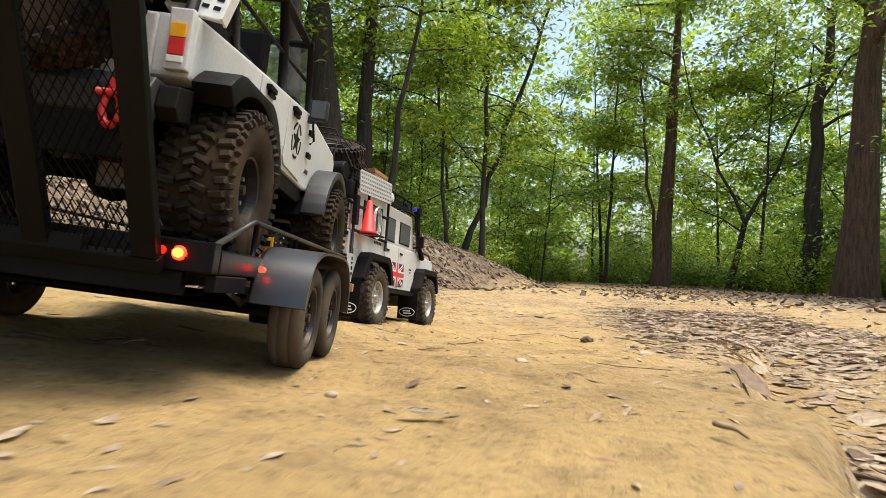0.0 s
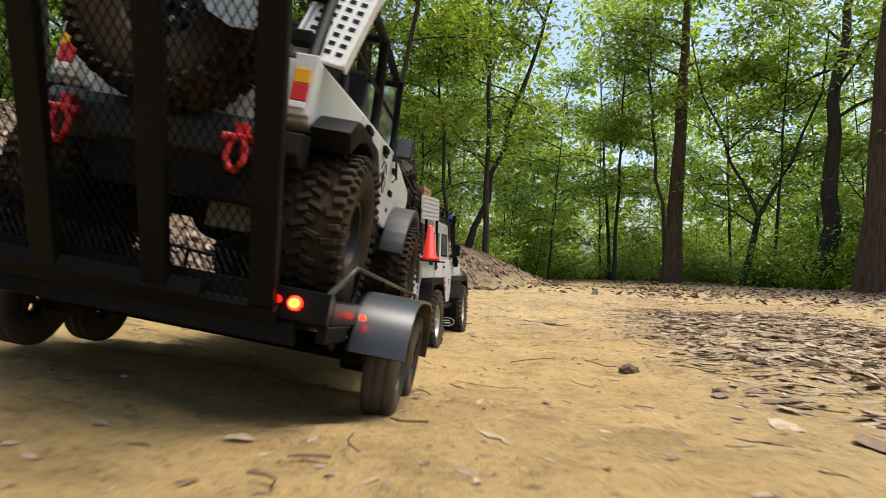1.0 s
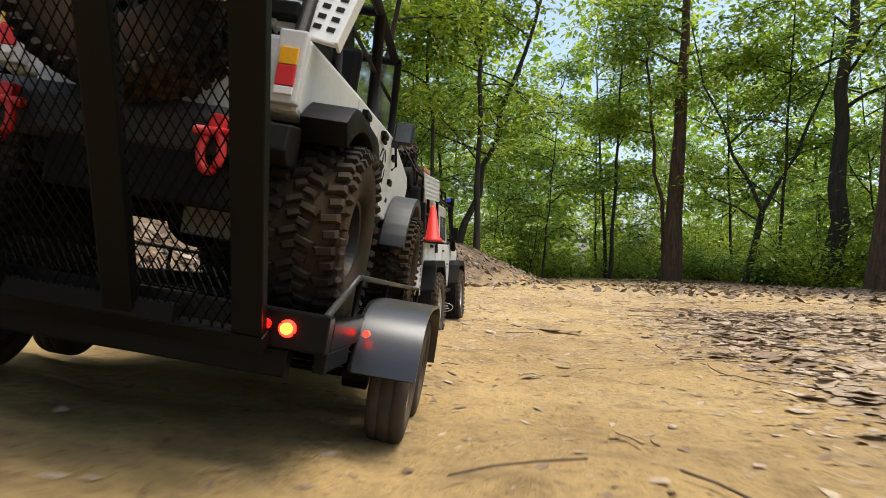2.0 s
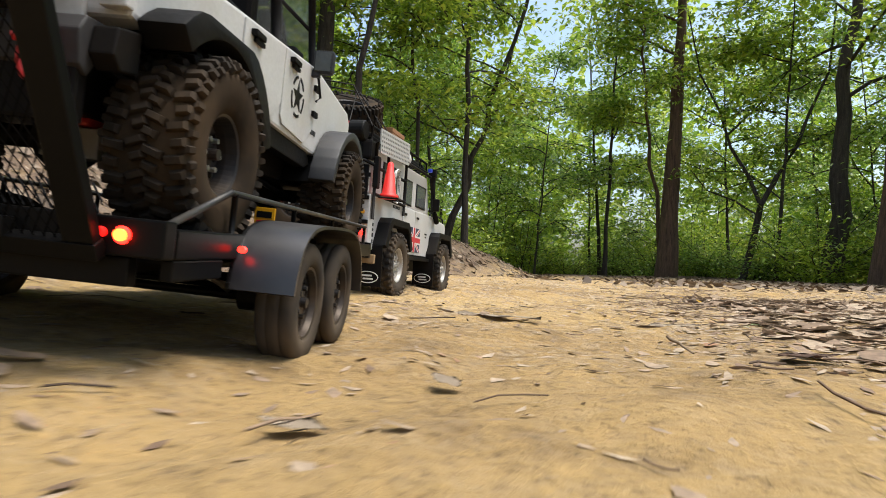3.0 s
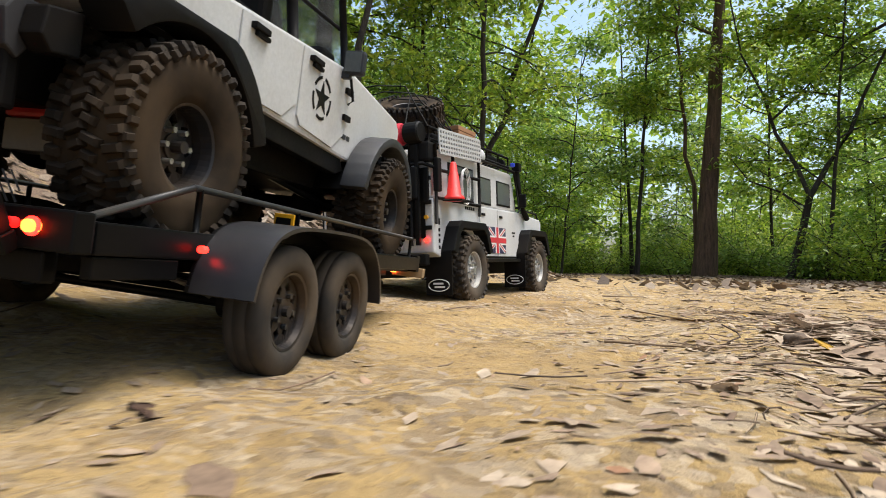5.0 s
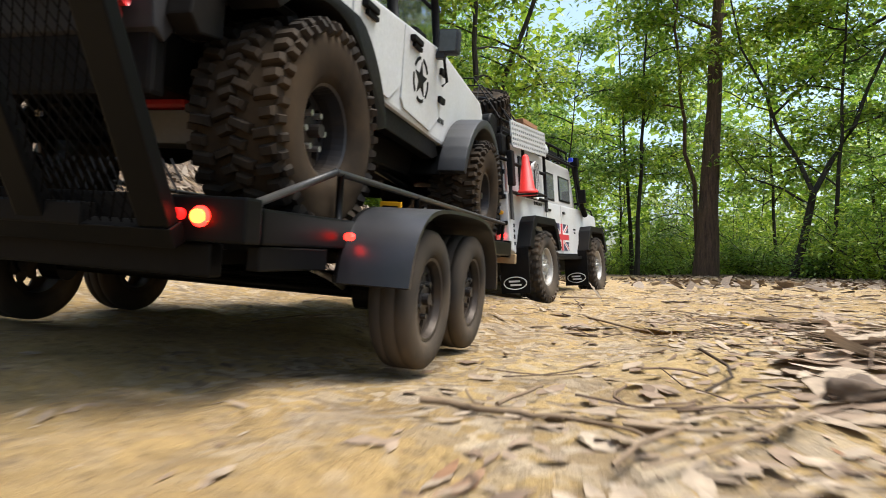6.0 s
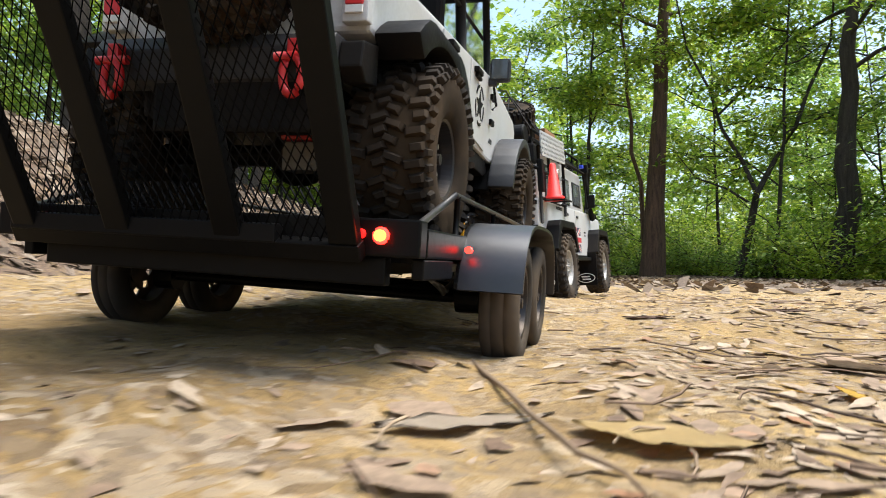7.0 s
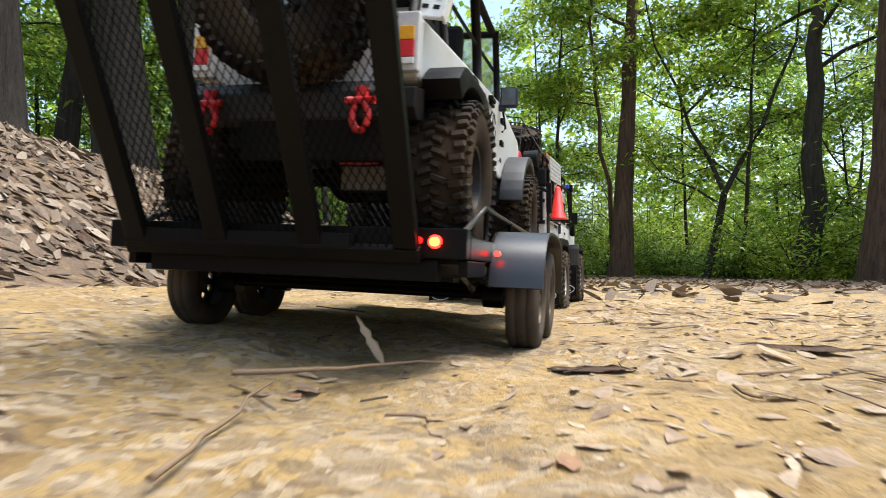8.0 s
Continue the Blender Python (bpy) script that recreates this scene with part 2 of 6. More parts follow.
LITTER = island_leaf("dry_leaf", [(0.0, (0.15, 0.095, 0.06)), (0.2, (0.26, 0.18, 0.12)), (0.6, (0.365, 0.275, 0.19)), (0.92, (0.45, 0.355, 0.255)), (1.0, (0.28, 0.14, 0.07))], 0.15, 0.75, 170)
STRAW = island_leaf("dry_stalk", [(0.0, (0.05, 0.032, 0.02)), (0.6, (0.17, 0.11, 0.07)), (1.0, (0.34, 0.25, 0.16))], 0.0, 0.85, 120)
# darkened copy of dry_leaf: the bank's shade is painted into its colours
SHADED_LITTER = island_leaf("shaded_dry_leaf", [(0.0, (0.06, 0.04, 0.026)), (0.4, (0.135, 0.093, 0.062)), (0.8, (0.225, 0.168, 0.12)), (1.0, (0.33, 0.265, 0.2))], 0.1, 0.7, 170)
TWIG = worn("twig_bark", (0.17, 0.115, 0.07), 0.9, amount=0.5, bumpy=0.4)
PEBBLE = worn("pebble_stone", (0.34, 0.27, 0.2), 0.85, amount=0.5, bumpy=0.4)
PALE_STONE = worn("cream_stone", (0.42, 0.34, 0.23), 0.8, dirt=(0.4, 0.2, 0.07), amount=0.6, bumpy=0.4)
BARK_DARK = bark("dark_bark", (0.015, 0.012, 0.01), (0.075, 0.06, 0.048))
BARK_BROWN = bark("red_brown_bark", (0.035, 0.02, 0.013), (0.17, 0.10, 0.065))
DROP_PALE = worn("pale_dry_leaf", (0.42, 0.34, 0.25), 0.75, dirt=(0.16, 0.10, 0.06), amount=0.45, bumpy=0.3)
DROP_BROWN = worn("brown_dry_leaf", (0.12, 0.065, 0.04), 0.7, dirt=(0.05, 0.03, 0.02), amount=0.4, bumpy=0.3)
SOIL = worn("soil", (0.09, 0.06, 0.04), 0.95, amount=0.3, bumpy=0.5)
GREEN_DROP = worn("green_leaf_fallen", (0.35, 0.45, 0.22), 0.6, amount=0.1)
STRAW_DROP = worn("straw_leaf_fallen", (0.50, 0.36, 0.15), 0.65, dirt=(0.3, 0.2, 0.1), amount=0.4, bumpy=0.3)
YELLOW_DROP = worn("yellow_leaf_fallen", (0.6, 0.36, 0.03), 0.6, amount=0.1)


# ---- mesh tools ----
def part(name, bm, mat, parent=None, label="", smooth=False, at=None):
    me = bpy.data.meshes.new(name)
    bm.normal_update()
    bm.to_mesh(me)
    bm.free()
    me.materials.append(mat)
    if smooth:
        me.polygons.foreach_set("use_smooth", [True] * len(me.polygons))
    if smooth == "edged":
        me.set_sharp_from_angle(angle=radians(32))
    ob = new(name, me)
    ob.parent = parent
    if at is not None:
        ob.matrix_basis = at
    return tagged(ob, label)


def thing(name, label, category, group="", kind=""):
    return tagged(new(name), label, category, group, kind)


def box(bm, x0, x1, y0, y1, z0, z1, bevel=0.0, m=None):
    r = bmesh.ops.create_cube(bm, size=1.0)
    vs = r["verts"]
    for v in vs:
        v.co = Vector((x0 + (v.co.x + 0.5) * (x1 - x0), y0 + (v.co.y + 0.5) * (y1 - y0), z0 + (v.co.z + 0.5) * (z1 - z0)))
    if m:
        for v in vs:
            v.co = m @ v.co
    if bevel:
        es = list({e for v in vs for e in v.link_edges})
        bmesh.ops.bevel(bm, geom=es, offset=bevel, segments=2, affect="EDGES", profile=0.6)
    return bm


def B(*a, **k):
    return box(bmesh.new(), *a, **k)


def prism(bm, poly, x0, x1, bevel=0.0, taper=0.0):
    """A side outline of (y, z) points, drawn out from x0 to x1."""
    a = [bm.verts.new((x0, y, z)) for y, z in poly]
    b = [bm.verts.new((x1, y, z)) for y, z in poly]
    n = len(poly)
    fs = [bm.faces.new(a), bm.faces.new(list(reversed(b)))]
    for i in range(n):
        fs.append(bm.faces.new((a[i], b[i], b[(i + 1) % n], a[(i + 1) % n])))
    bmesh.ops.recalc_face_normals(bm, faces=fs)
    if bevel:
        bmesh.ops.bevel(bm, geom=list({e for f in fs for e in f.edges}), offset=bevel, segments=2, affect="EDGES", profile=0.6)
    return bm


def tube(bm, pts, radius, seg=8, closed=False, ends=None):
    """A round bar along pts; ends: radius at the far end."""
    pts = [Vector(p) for p in pts]
    rings = []
    n = len(pts)
    for i, p in enumerate(pts):
        a = pts[(i - 1) % n] if closed or i else pts[0]
        b = pts[(i + 1) % n] if closed or i < n - 1 else pts[-1]
        d = (b - a).normalized()
        up = Vector((0, 0, 1)) if abs(d.z) < 0.9 else Vector((1, 0, 0))
        u = d.cross(up).normalized()
        w = u.cross(d)
        r = radius if ends is None else radius + (ends - radius) * i / (n - 1)
        rings.append([bm.verts.new(p + r * (math.cos(k * math.tau / seg) * u + math.sin(k * math.tau / seg) * w)) for k in range(seg)])
    for i in range(n if closed else n - 1):
        for k in range(seg):
            bm.faces.new((rings[i][k], rings[(i + 1) % n][k], rings[(i + 1) % n][(k + 1) % seg], rings[i][(k + 1) % seg]))
    if not closed:
        bm.faces.new(list(reversed(rings[0])))
        bm.faces.new(rings[-1])
    return bm


def lathe(bm, profile, seg=32):
    """A closed ring outline of (radius, x) points, turned round the x axis."""
    rings = [[bm.verts.new((x, r * math.cos(k * math.tau / seg), r * math.sin(k * math.tau / seg))) for r, x in profile] for k in range(seg)]
    m = len(profile)
    fs = []
    for k in range(seg):
        a, b = rings[k], rings[(k + 1) % seg]
        for i in range(m):
            fs.append(bm.faces.new((a[i], a[(i + 1) % m], b[(i + 1) % m], b[i])))
    bmesh.ops.recalc_face_normals(bm, faces=fs)
    return bm


def disc(bm, r, x0, x1, cy, cz, seg=20):
    """A round plug along x."""
    a = [bm.verts.new((x0, cy + r * math.cos(k * math.tau / seg), cz + r * math.sin(k * math.tau / seg))) for k in range(seg)]
    b = [bm.verts.new((x1, cy + r * math.cos(k * math.tau / seg), cz + r * math.sin(k * math.tau / seg))) for k in range(seg)]
    fs = [bm.faces.new(a), bm.faces.new(b)]
    fs += [bm.faces.new((a[k], a[(k + 1) % seg], b[(k + 1) % seg], b[k])) for k in range(seg)]
    bmesh.ops.recalc_face_normals(bm, faces=fs)
    return bm


def arch(cy, cz, r, a0, a1, n=9):
    return [(cy + r * math.cos(radians(a0 + (a1 - a0) * i / (n - 1))), cz + r * math.sin(radians(a0 + (a1 - a0) * i / (n - 1)))) for i in range(n)]


def round_plug(bm, r, y0, y1, cx, cz, seg=16):
    """A round plug along y."""
    a = [bm.verts.new((cx + r * math.cos(k * math.tau / seg), y0, cz + r * math.sin(k * math.tau / seg))) for k in range(seg)]
    b = [bm.verts.new((cx + r * math.cos(k * math.tau / seg), y1, cz + r * math.sin(k * math.tau / seg))) for k in range(seg)]
    fs = [bm.faces.new(a), bm.faces.new(b)]
    fs += [bm.faces.new((a[k], a[(k + 1) % seg], b[(k + 1) % seg], b[k])) for k in range(seg)]
    bmesh.ops.recalc_face_normals(bm, faces=fs)
    return bm


# ---- wheels: built round the x axis, outer face towards +x ----
def lug(bm, x0, x1, t0, t1, r0, r1, m, taper=0.78):
    """A tread block: wide at its root, narrower on top."""
    xm, tm_ = (x0 + x1) / 2, (t0 + t1) / 2
    vs = []
    for r, k in ((r0, 1.0), (r0 + (r1 - r0) * 0.7, 0.9), (r1, taper * 0.84)):
        vs.append([bm.verts.new(m @ Vector((xm + (x - xm) * k, tm_ + (t - tm_) * k, r))) for x, t in ((x0, t0), (x1, t0), (x1, t1), (x0, t1))])
    for low, high in zip(vs, vs[1:]):
        for k in range(4):
            bm.faces.new((low[k], low[(k + 1) % 4], high[(k + 1) % 4], high[k]))
    bm.faces.new(vs[2])


def mud_tyre(r, w, lugs, q=0.45):
    """Chunky mud tyre carcass and its lugs, as two meshes."""
    h = w / 2
    carcass = lathe(bmesh.new(), [(r * q, h * 0.70), (r * (q + 0.02), h * 0.86), (r * (q + 0.10), h * 0.97), (r * 0.66, h * 1.04), (r * 0.76, h * 1.05), (r * 0.85, h * 1.0), (r * 0.90, h * 0.88), (r * 0.925, h * 0.66), (r * 0.93, h * 0.3),
                                  (r * 0.93, -h * 0.3), (r * 0.925, -h * 0.66), (r * 0.90, -h * 0.88), (r * 0.85, -h * 1.0), (r * 0.76, -h * 1.05), (r * 0.66, -h * 1.04), (r * (q + 0.10), -h * 0.97), (r * (q + 0.02), -h * 0.86), (r * q, -h * 0.70)], 56)
    tread = bmesh.new()
    rng = np.random.default_rng(lugs)
    for k in range(lugs):
        for side in (-1, 1):
            a = (k + (0.5 if side > 0 else 0) + rng.normal(0, 0.03)) * math.tau / lugs
            rot = Matrix.Rotation(a, 4, "X")
            long = k % 2
            t = r * math.tau / lugs
            top = r * (1 + rng.normal(0, 0.006))
            lug(tread, *sorted((side * h * (0.44 if long else 0.60), side * h * 1.0)), -t * 0.30, t * 0.30, r * 0.86, top * 0.985, rot @ Matrix.Rotation(radians(9 * side), 4, "Z"))
            lug(tread, *sorted((side * h * -0.04, side * h * (0.34 if long else 0.50))), -t * 0.36, t * 0.16, r * 0.90, top, rot @ Matrix.Rotation(radians(-20 * side), 4, "Z"))
            # shoulder knob that reaches down the sidewall
            down = Matrix.Translation((side * h * 0.80, 0, r * (0.83 if long else 0.86))) @ Matrix.Rotation(radians(62 * side), 4, "Y")
            lug(tread, -r * 0.055, r * 0.055, -t * 0.27, t * 0.27, 0, h * 0.36, rot @ down, 0.72)
    return carcass, tread


def road_tyre(r, w):
    h = w / 2
    return lathe(bmesh.new(), [(r * 0.60, h * 0.8), (r * 0.66, h * 0.98), (r * 0.8, h * 1.0), (r * 0.93, h * 0.93), (r * 0.985, h * 0.78), (r, h * 0.6), (r, h * 0.38), (r * 0.985, h * 0.35), (r * 0.985, h * 0.3), (r, h * 0.27), (r, -h * 0.27), (r * 0.985, -h * 0.3), (r * 0.985, -h * 0.35), (r, -h * 0.38),
                               (r, -h * 0.6), (r * 0.985, -h * 0.78), (r * 0.93, -h * 0.93), (r * 0.8, -h), (r * 0.66, -h * 0.98), (r * 0.60, -h * 0.8)], 48)


def steel_rim(r, w, depth, holes, hole_r=0.17, q=0.45):
    """Steel rim: barrel, dished face with holes that go through."""
    h = w / 2
    rr = r * (q + 0.02)
    bm = lathe(bmesh.new(), [(rr, h * 0.84), (rr * 0.93, h * 0.8), (rr * 0.88, h * 0.5), (rr * 0.88, -h * 0.7), (rr, -h * 0.8), (rr * 0.97, -h * 0.6), (rr * 0.97, h * 0.6)], 40)
    x = h * depth
    t = w * 0.06
    # spoke plates between the holes
    n = holes * 6
    ring = []
    for k in range(n):
        a = k * math.tau / n
        wob = math.cos(a * holes)
        inner, mid_a, mid_b, outer = rr * 0.30, rr * (0.60 - hole_r * max(0, wob)), rr * (0.60 + hole_r * max(0, wob)), rr * 0.9
        ring.append([(q * math.cos(a), q * math.sin(a)) for q in (inner, mid_a, mid_b, outer)])
    xs = (x * 1.1, x, x, x * 0.8)
    vf = [[bm.verts.new((xs[j], *p[j])) for j in range(4)] for p in ring]
    vb = [[bm.verts.new((xs[j] - t, *p[j])) for j in range(4)] for p in ring]
    fs = []
    for k in range(n):
        q = (k + 1) % n
        for j in (0, 2):
            fs.append(bm.faces.new((vf[k][j], vf[k][j + 1], vf[q][j + 1], vf[q][j])))
            fs.append(bm.faces.new((vb[k][j], vb[q][j], vb[q][j + 1], vb[k][j + 1])))
        if math.cos(k * math.tau / n * holes) <= 0.01 and math.cos(q * math.tau / n * holes) <= 0.01:
            continue
        fs.append(bm.faces.new((vf[k][1], vb[k][1], vb[q][1], vf[q][1])))
        fs.append(bm.faces.new((vf[k][2], vf[q][2], vb[q][2], vb[k][2])))
    bmesh.ops.recalc_face_normals(bm, faces=fs)
    return bm


def hub_cap(r, w, depth, q):
    r = r * q / 0.6
    bm = disc(bmesh.new(), r * 0.19, w * 0.1, w / 2 * depth + w * 0.05, 0, 0)
    disc(bm, r * 0.09, w * 0.1, w / 2 * depth + w * 0.2, 0, 0, 12)
    return bm


def wheel_nut(r, w, depth, a, q):
    r = r * q / 0.6
    return disc(bmesh.new(), r * 0.045, w / 2 * depth, w / 2 * depth + w * 0.13, r * 0.255 * math.cos(a), r * 0.255 * math.sin(a), 6)


def wheel(parent, at, r, w, kind):
    """A wheel part with its tyre, hub and nuts, turning about its own centre."""
    q = {"mud": 0.41, "trailer": 0.58, "truck": 0.50}[kind]
    if kind == "mud":
        rim = part("wheel", steel_rim(r, w, 0.32, 8, q=q), DARK_RIM, parent, "dark beadlock wheel", at=at)
        carcass, tread = mud_tyre(r, w, 40, q)
        part("tyre", carcass, MUDDY_WALL, rim, "mud-caked tyre sidewall", True)
        part("tread", tread, RUBBER, rim, "chunky black mud-terrain tread")
        nuts, metal, depth = 6, SILVER, 0.32
    elif kind == "trailer":
        rim = part("wheel", steel_rim(r, w, 0.42, 8, 0.16, q), DARK_RIM, parent, "black steel trailer wheel", at=at)
        part("tyre", road_tyre(r, w), DUSTY_RUBBER, rim, "smooth dusty rubber tyre", True)
        nuts, metal, depth = 5, DARK_RIM, 0.42
    else:
        rim = part("wheel", steel_rim(r, w, 0.5, 6, 0.16, q), WHITE_RIM, parent, "pale steel wheel", at=at)
        part("tyre", mud_tyre(r, w, 30, q)[0], DUSTY_RUBBER, rim, "dusty tyre", True)
        part("tread", mud_tyre(r, w, 30, q)[1], DUSTY_RUBBER, rim, "dusty worn tread")
        nuts, metal, depth = 6, SILVER, 0.5
    part("hub", hub_cap(r, w, depth, q), metal if kind == "truck" else DARK_RIM, rim)
    for k in range(nuts):
        part("wheel_nut", wheel_nut(r, w, depth, k * math.tau / nuts, q), RAIL_STEEL if kind == "trailer" else SILVER, rim)
    return rim


FLIP = Matrix.Rotation(math.pi, 4, "Z")


# ---- ground ----
def value_noise(x, y, seed):
    """Smooth noise in 0..1 on arrays."""
    rng = np.random.default_rng(seed)
    table = rng.random((256, 256))
    xi, yi = np.floor(x).astype(int), np.floor(y).astype(int)
    fx, fy = x - xi, y - yi
    fx, fy = fx * fx * (3 - 2 * fx), fy * fy * (3 - 2 * fy)
    g = lambda i, j: table[i % 256, j % 256]
    return (g(xi, yi) * (1 - fx) + g(xi + 1, yi) * fx) * (1 - fy) + (g(xi, yi + 1) * (1 - fx) + g(xi + 1, yi + 1) * fx) * fy


TRACK_Y = [-2, 0.6, 0.9, 1.2, 1.5, 1.8, 2.1, 2.4, 3.0, 3.6, 4.0, 4.35, 4.8, 5.4, 8, 14]
TRACK_Z = [0.06, 0.071, 0.066, 0.05, 0.025, 0.005, -0.011, -0.011, -0.015, -0.021, -0.024, -0.013, -0.019, -0.025, -0.05, -0.08]
LEAN_Y = [0, 0.9, 1.4, 2.2, 2.6, 3.1, 3.5, 4.0, 4.4, 7]
LEAN_S = [0.06, 0.085, 0.13, 0.105, 0.09, 0.08, 0.088, 0.085, 0.065, 0.02]


def ground_height(x, y, fine=True):
    x, y = np.asarray(x, float), np.asarray(y, float)
    z = np.interp(y, TRACK_Y, TRACK_Z)
    edge = np.interp(y, [0, 3, 3.4, 4.2, 6], [-0.18, -0.19, -0.05, 0.15, 0.25])
    z = z + np.interp(y, LEAN_Y, LEAN_S) * np.clip(edge - x, 0, 0.45)
    # leaf-covered bank on one side of the track
    toe = np.interp(y, [-3, 2, 4, 6, 9, 11, 14, 18, 24], [-1.5, -1.3, -1.05, -0.95, -0.6, -0.35, -0.6, -1.6, -3.0])
    d = np.clip(toe - x, 0, 60)
    top = np.interp(y, [-3, 4, 7, 11, 15, 20], [1.3, 1.2, 1.15, 0.9, 0.6, 0.3])
    z = z + top * (1 - np.exp(-d * d * 0.55 / (0.5 + d * 0.55))) * 1.05
    # small washed-out gully beside the track
    gx = np.interp(y, [0.3, 0.8, 1.2, 1.6, 2.0, 2.6], [0.10, 0.115, 0.145, 0.27, 0.36, 0.5]) + 0.012 * np.sin(y * 23) + 0.02 * (value_noise(x * 9, y * 9, 12) - 0.5)
    deep = np.interp(y, [0.2, 0.7, 1.3, 1.8, 2.4], [0.075, 0.075, 0.055, 0.025, 0.0])
    u = np.clip((x - gx) / 0.04, 0, 1)
    v = np.clip((x - gx - 0.14) / 0.2, 0, 1)
    z = z - deep * (u * u * (3 - 2 * u) - 0.75 * v * v * (3 - 2 * v))
    far = np.clip((np.hypot(x, y - 4) - 3) / 12, 0, 1)
    z = z + far * 0.25 * (value_noise(x * 0.35 + 9, y * 0.35, 3) - 0.5)
    if fine:
        near = 1 / (1 + np.exp((np.hypot(x, y - 3) - 9) * 0.8))
        z = z + (value_noise(x * 4.3, y * 4.3, 4) - 0.5) * 0.008
        z = z + near * ((value_noise(x * 13, y * 13, 5) - 0.5) * 0.009 + (value_noise(x * 31, y * 31, 6) - 0.5) * 0.006 + (value_noise(x * 75, y * 75, 7) - 0.5) * 0.003)
    return z


def spread(a, b, step, reach, grow=1.16):
    fine = list(np.arange(a, b, step))
    up, down, s = [], [], step
    while not up or up[-1] < reach:
        s = min(s * grow, 40)
        up.append((up[-1] if up else fine[-1]) + s)
        down.append((down[-1] if down else fine[0]) - s)
    return np.array(down[::-1] + fine + up)


def sheet():
    xs, ys = spread(-0.65, 0.9, 0.0105, 420), spread(0.55, 5.2, 0.0125, 420)
    gx, gy = np.meshgrid(xs, ys)
    co = np.stack([gx.ravel(), gy.ravel(), ground_height(gx.ravel(), gy.ravel())], 1)
    nx, ny = len(xs), len(ys)
    i = (np.arange(ny - 1)[:, None] * nx + np.arange(nx - 1)).ravel()
    quads = np.stack([i, i + 1, i + nx + 1, i + nx], 1)
    me = bpy.data.meshes.new("ground")
    fill(me, co, quads)
    me.materials.append(CLAY)
    return tagged(new("ground", me), "sandy ochre clay track with leaf-strewn edges", "ground", kind="structure")


def fill(me, co, faces):
    n = faces.shape[1]
    me.vertices.add(len(co))
    me.vertices.foreach_set("co", np.ascontiguousarray(co, np.float32).ravel())
    me.loops.add(faces.size)
    me.loops.foreach_set("vertex_index", np.ascontiguousarray(faces, np.int32).ravel())
    me.polygons.add(len(faces))
    me.polygons.foreach_set("loop_start", np.arange(0, faces.size, n, dtype=np.int32))
    me.polygons.foreach_set("use_smooth", np.ones(len(faces), bool))
    me.update(calc_edges=True)
    me.validate()


sheet()


# ---- leaves and trees ----
def leaf_mesh(name, centres, length, rng, flat=0.6, width=0.42):
    """One folded leaf at each centre."""
    n = len(centres)
    yaw = rng.random(n) * math.tau
    tilt = (rng.random(n) - 0.5) * 2 * flat - 0.25
    ax = np.stack([np.cos(yaw) * np.cos(tilt), np.sin(yaw) * np.cos(tilt), np.sin(tilt)], 1)
    side = np.stack([-np.sin(yaw), np.cos(yaw), np.zeros(n)], 1)
    roll = (rng.random(n) - 0.5) * 1.6
    up = np.cross(ax, side)
    s = side * np.cos(roll)[:, None] + up * np.sin(roll)[:, None]
    u = np.cross(ax, s)
    ln = (length * (0.6 + 0.8 * rng.random(n)))[:, None]
    w = ln * width * (0.8 + 0.4 * rng.random(n))[:, None]
    p0 = centres
    p1 = centres + ax * ln * 0.45 + s * w * 0.5 + u * ln * 0.06
    p2 = centres + ax * ln - u * ln * 0.08
    p3 = centres + ax * ln * 0.45 - s * w * 0.5 + u * ln * 0.06
    co = np.stack([p0, p1, p2, p3], 1).reshape(-1, 3)
    me = bpy.data.meshes.new(name)
    fill(me, co, np.arange(n * 4).reshape(n, 4))
    return me


def limb(rng, start, way, length, steps=6, droop=0.0, wild=0.25):
    pts = [Vector(start)]
    d = Vector(way).normalized()
    for k in range(steps):
        d = (d + Vector(rng.normal(0, wild, 3)) * 0.5 + Vector((0, 0, -droop / steps))).normalized()
        pts.append(pts[-1] + d * length / steps)
    return pts


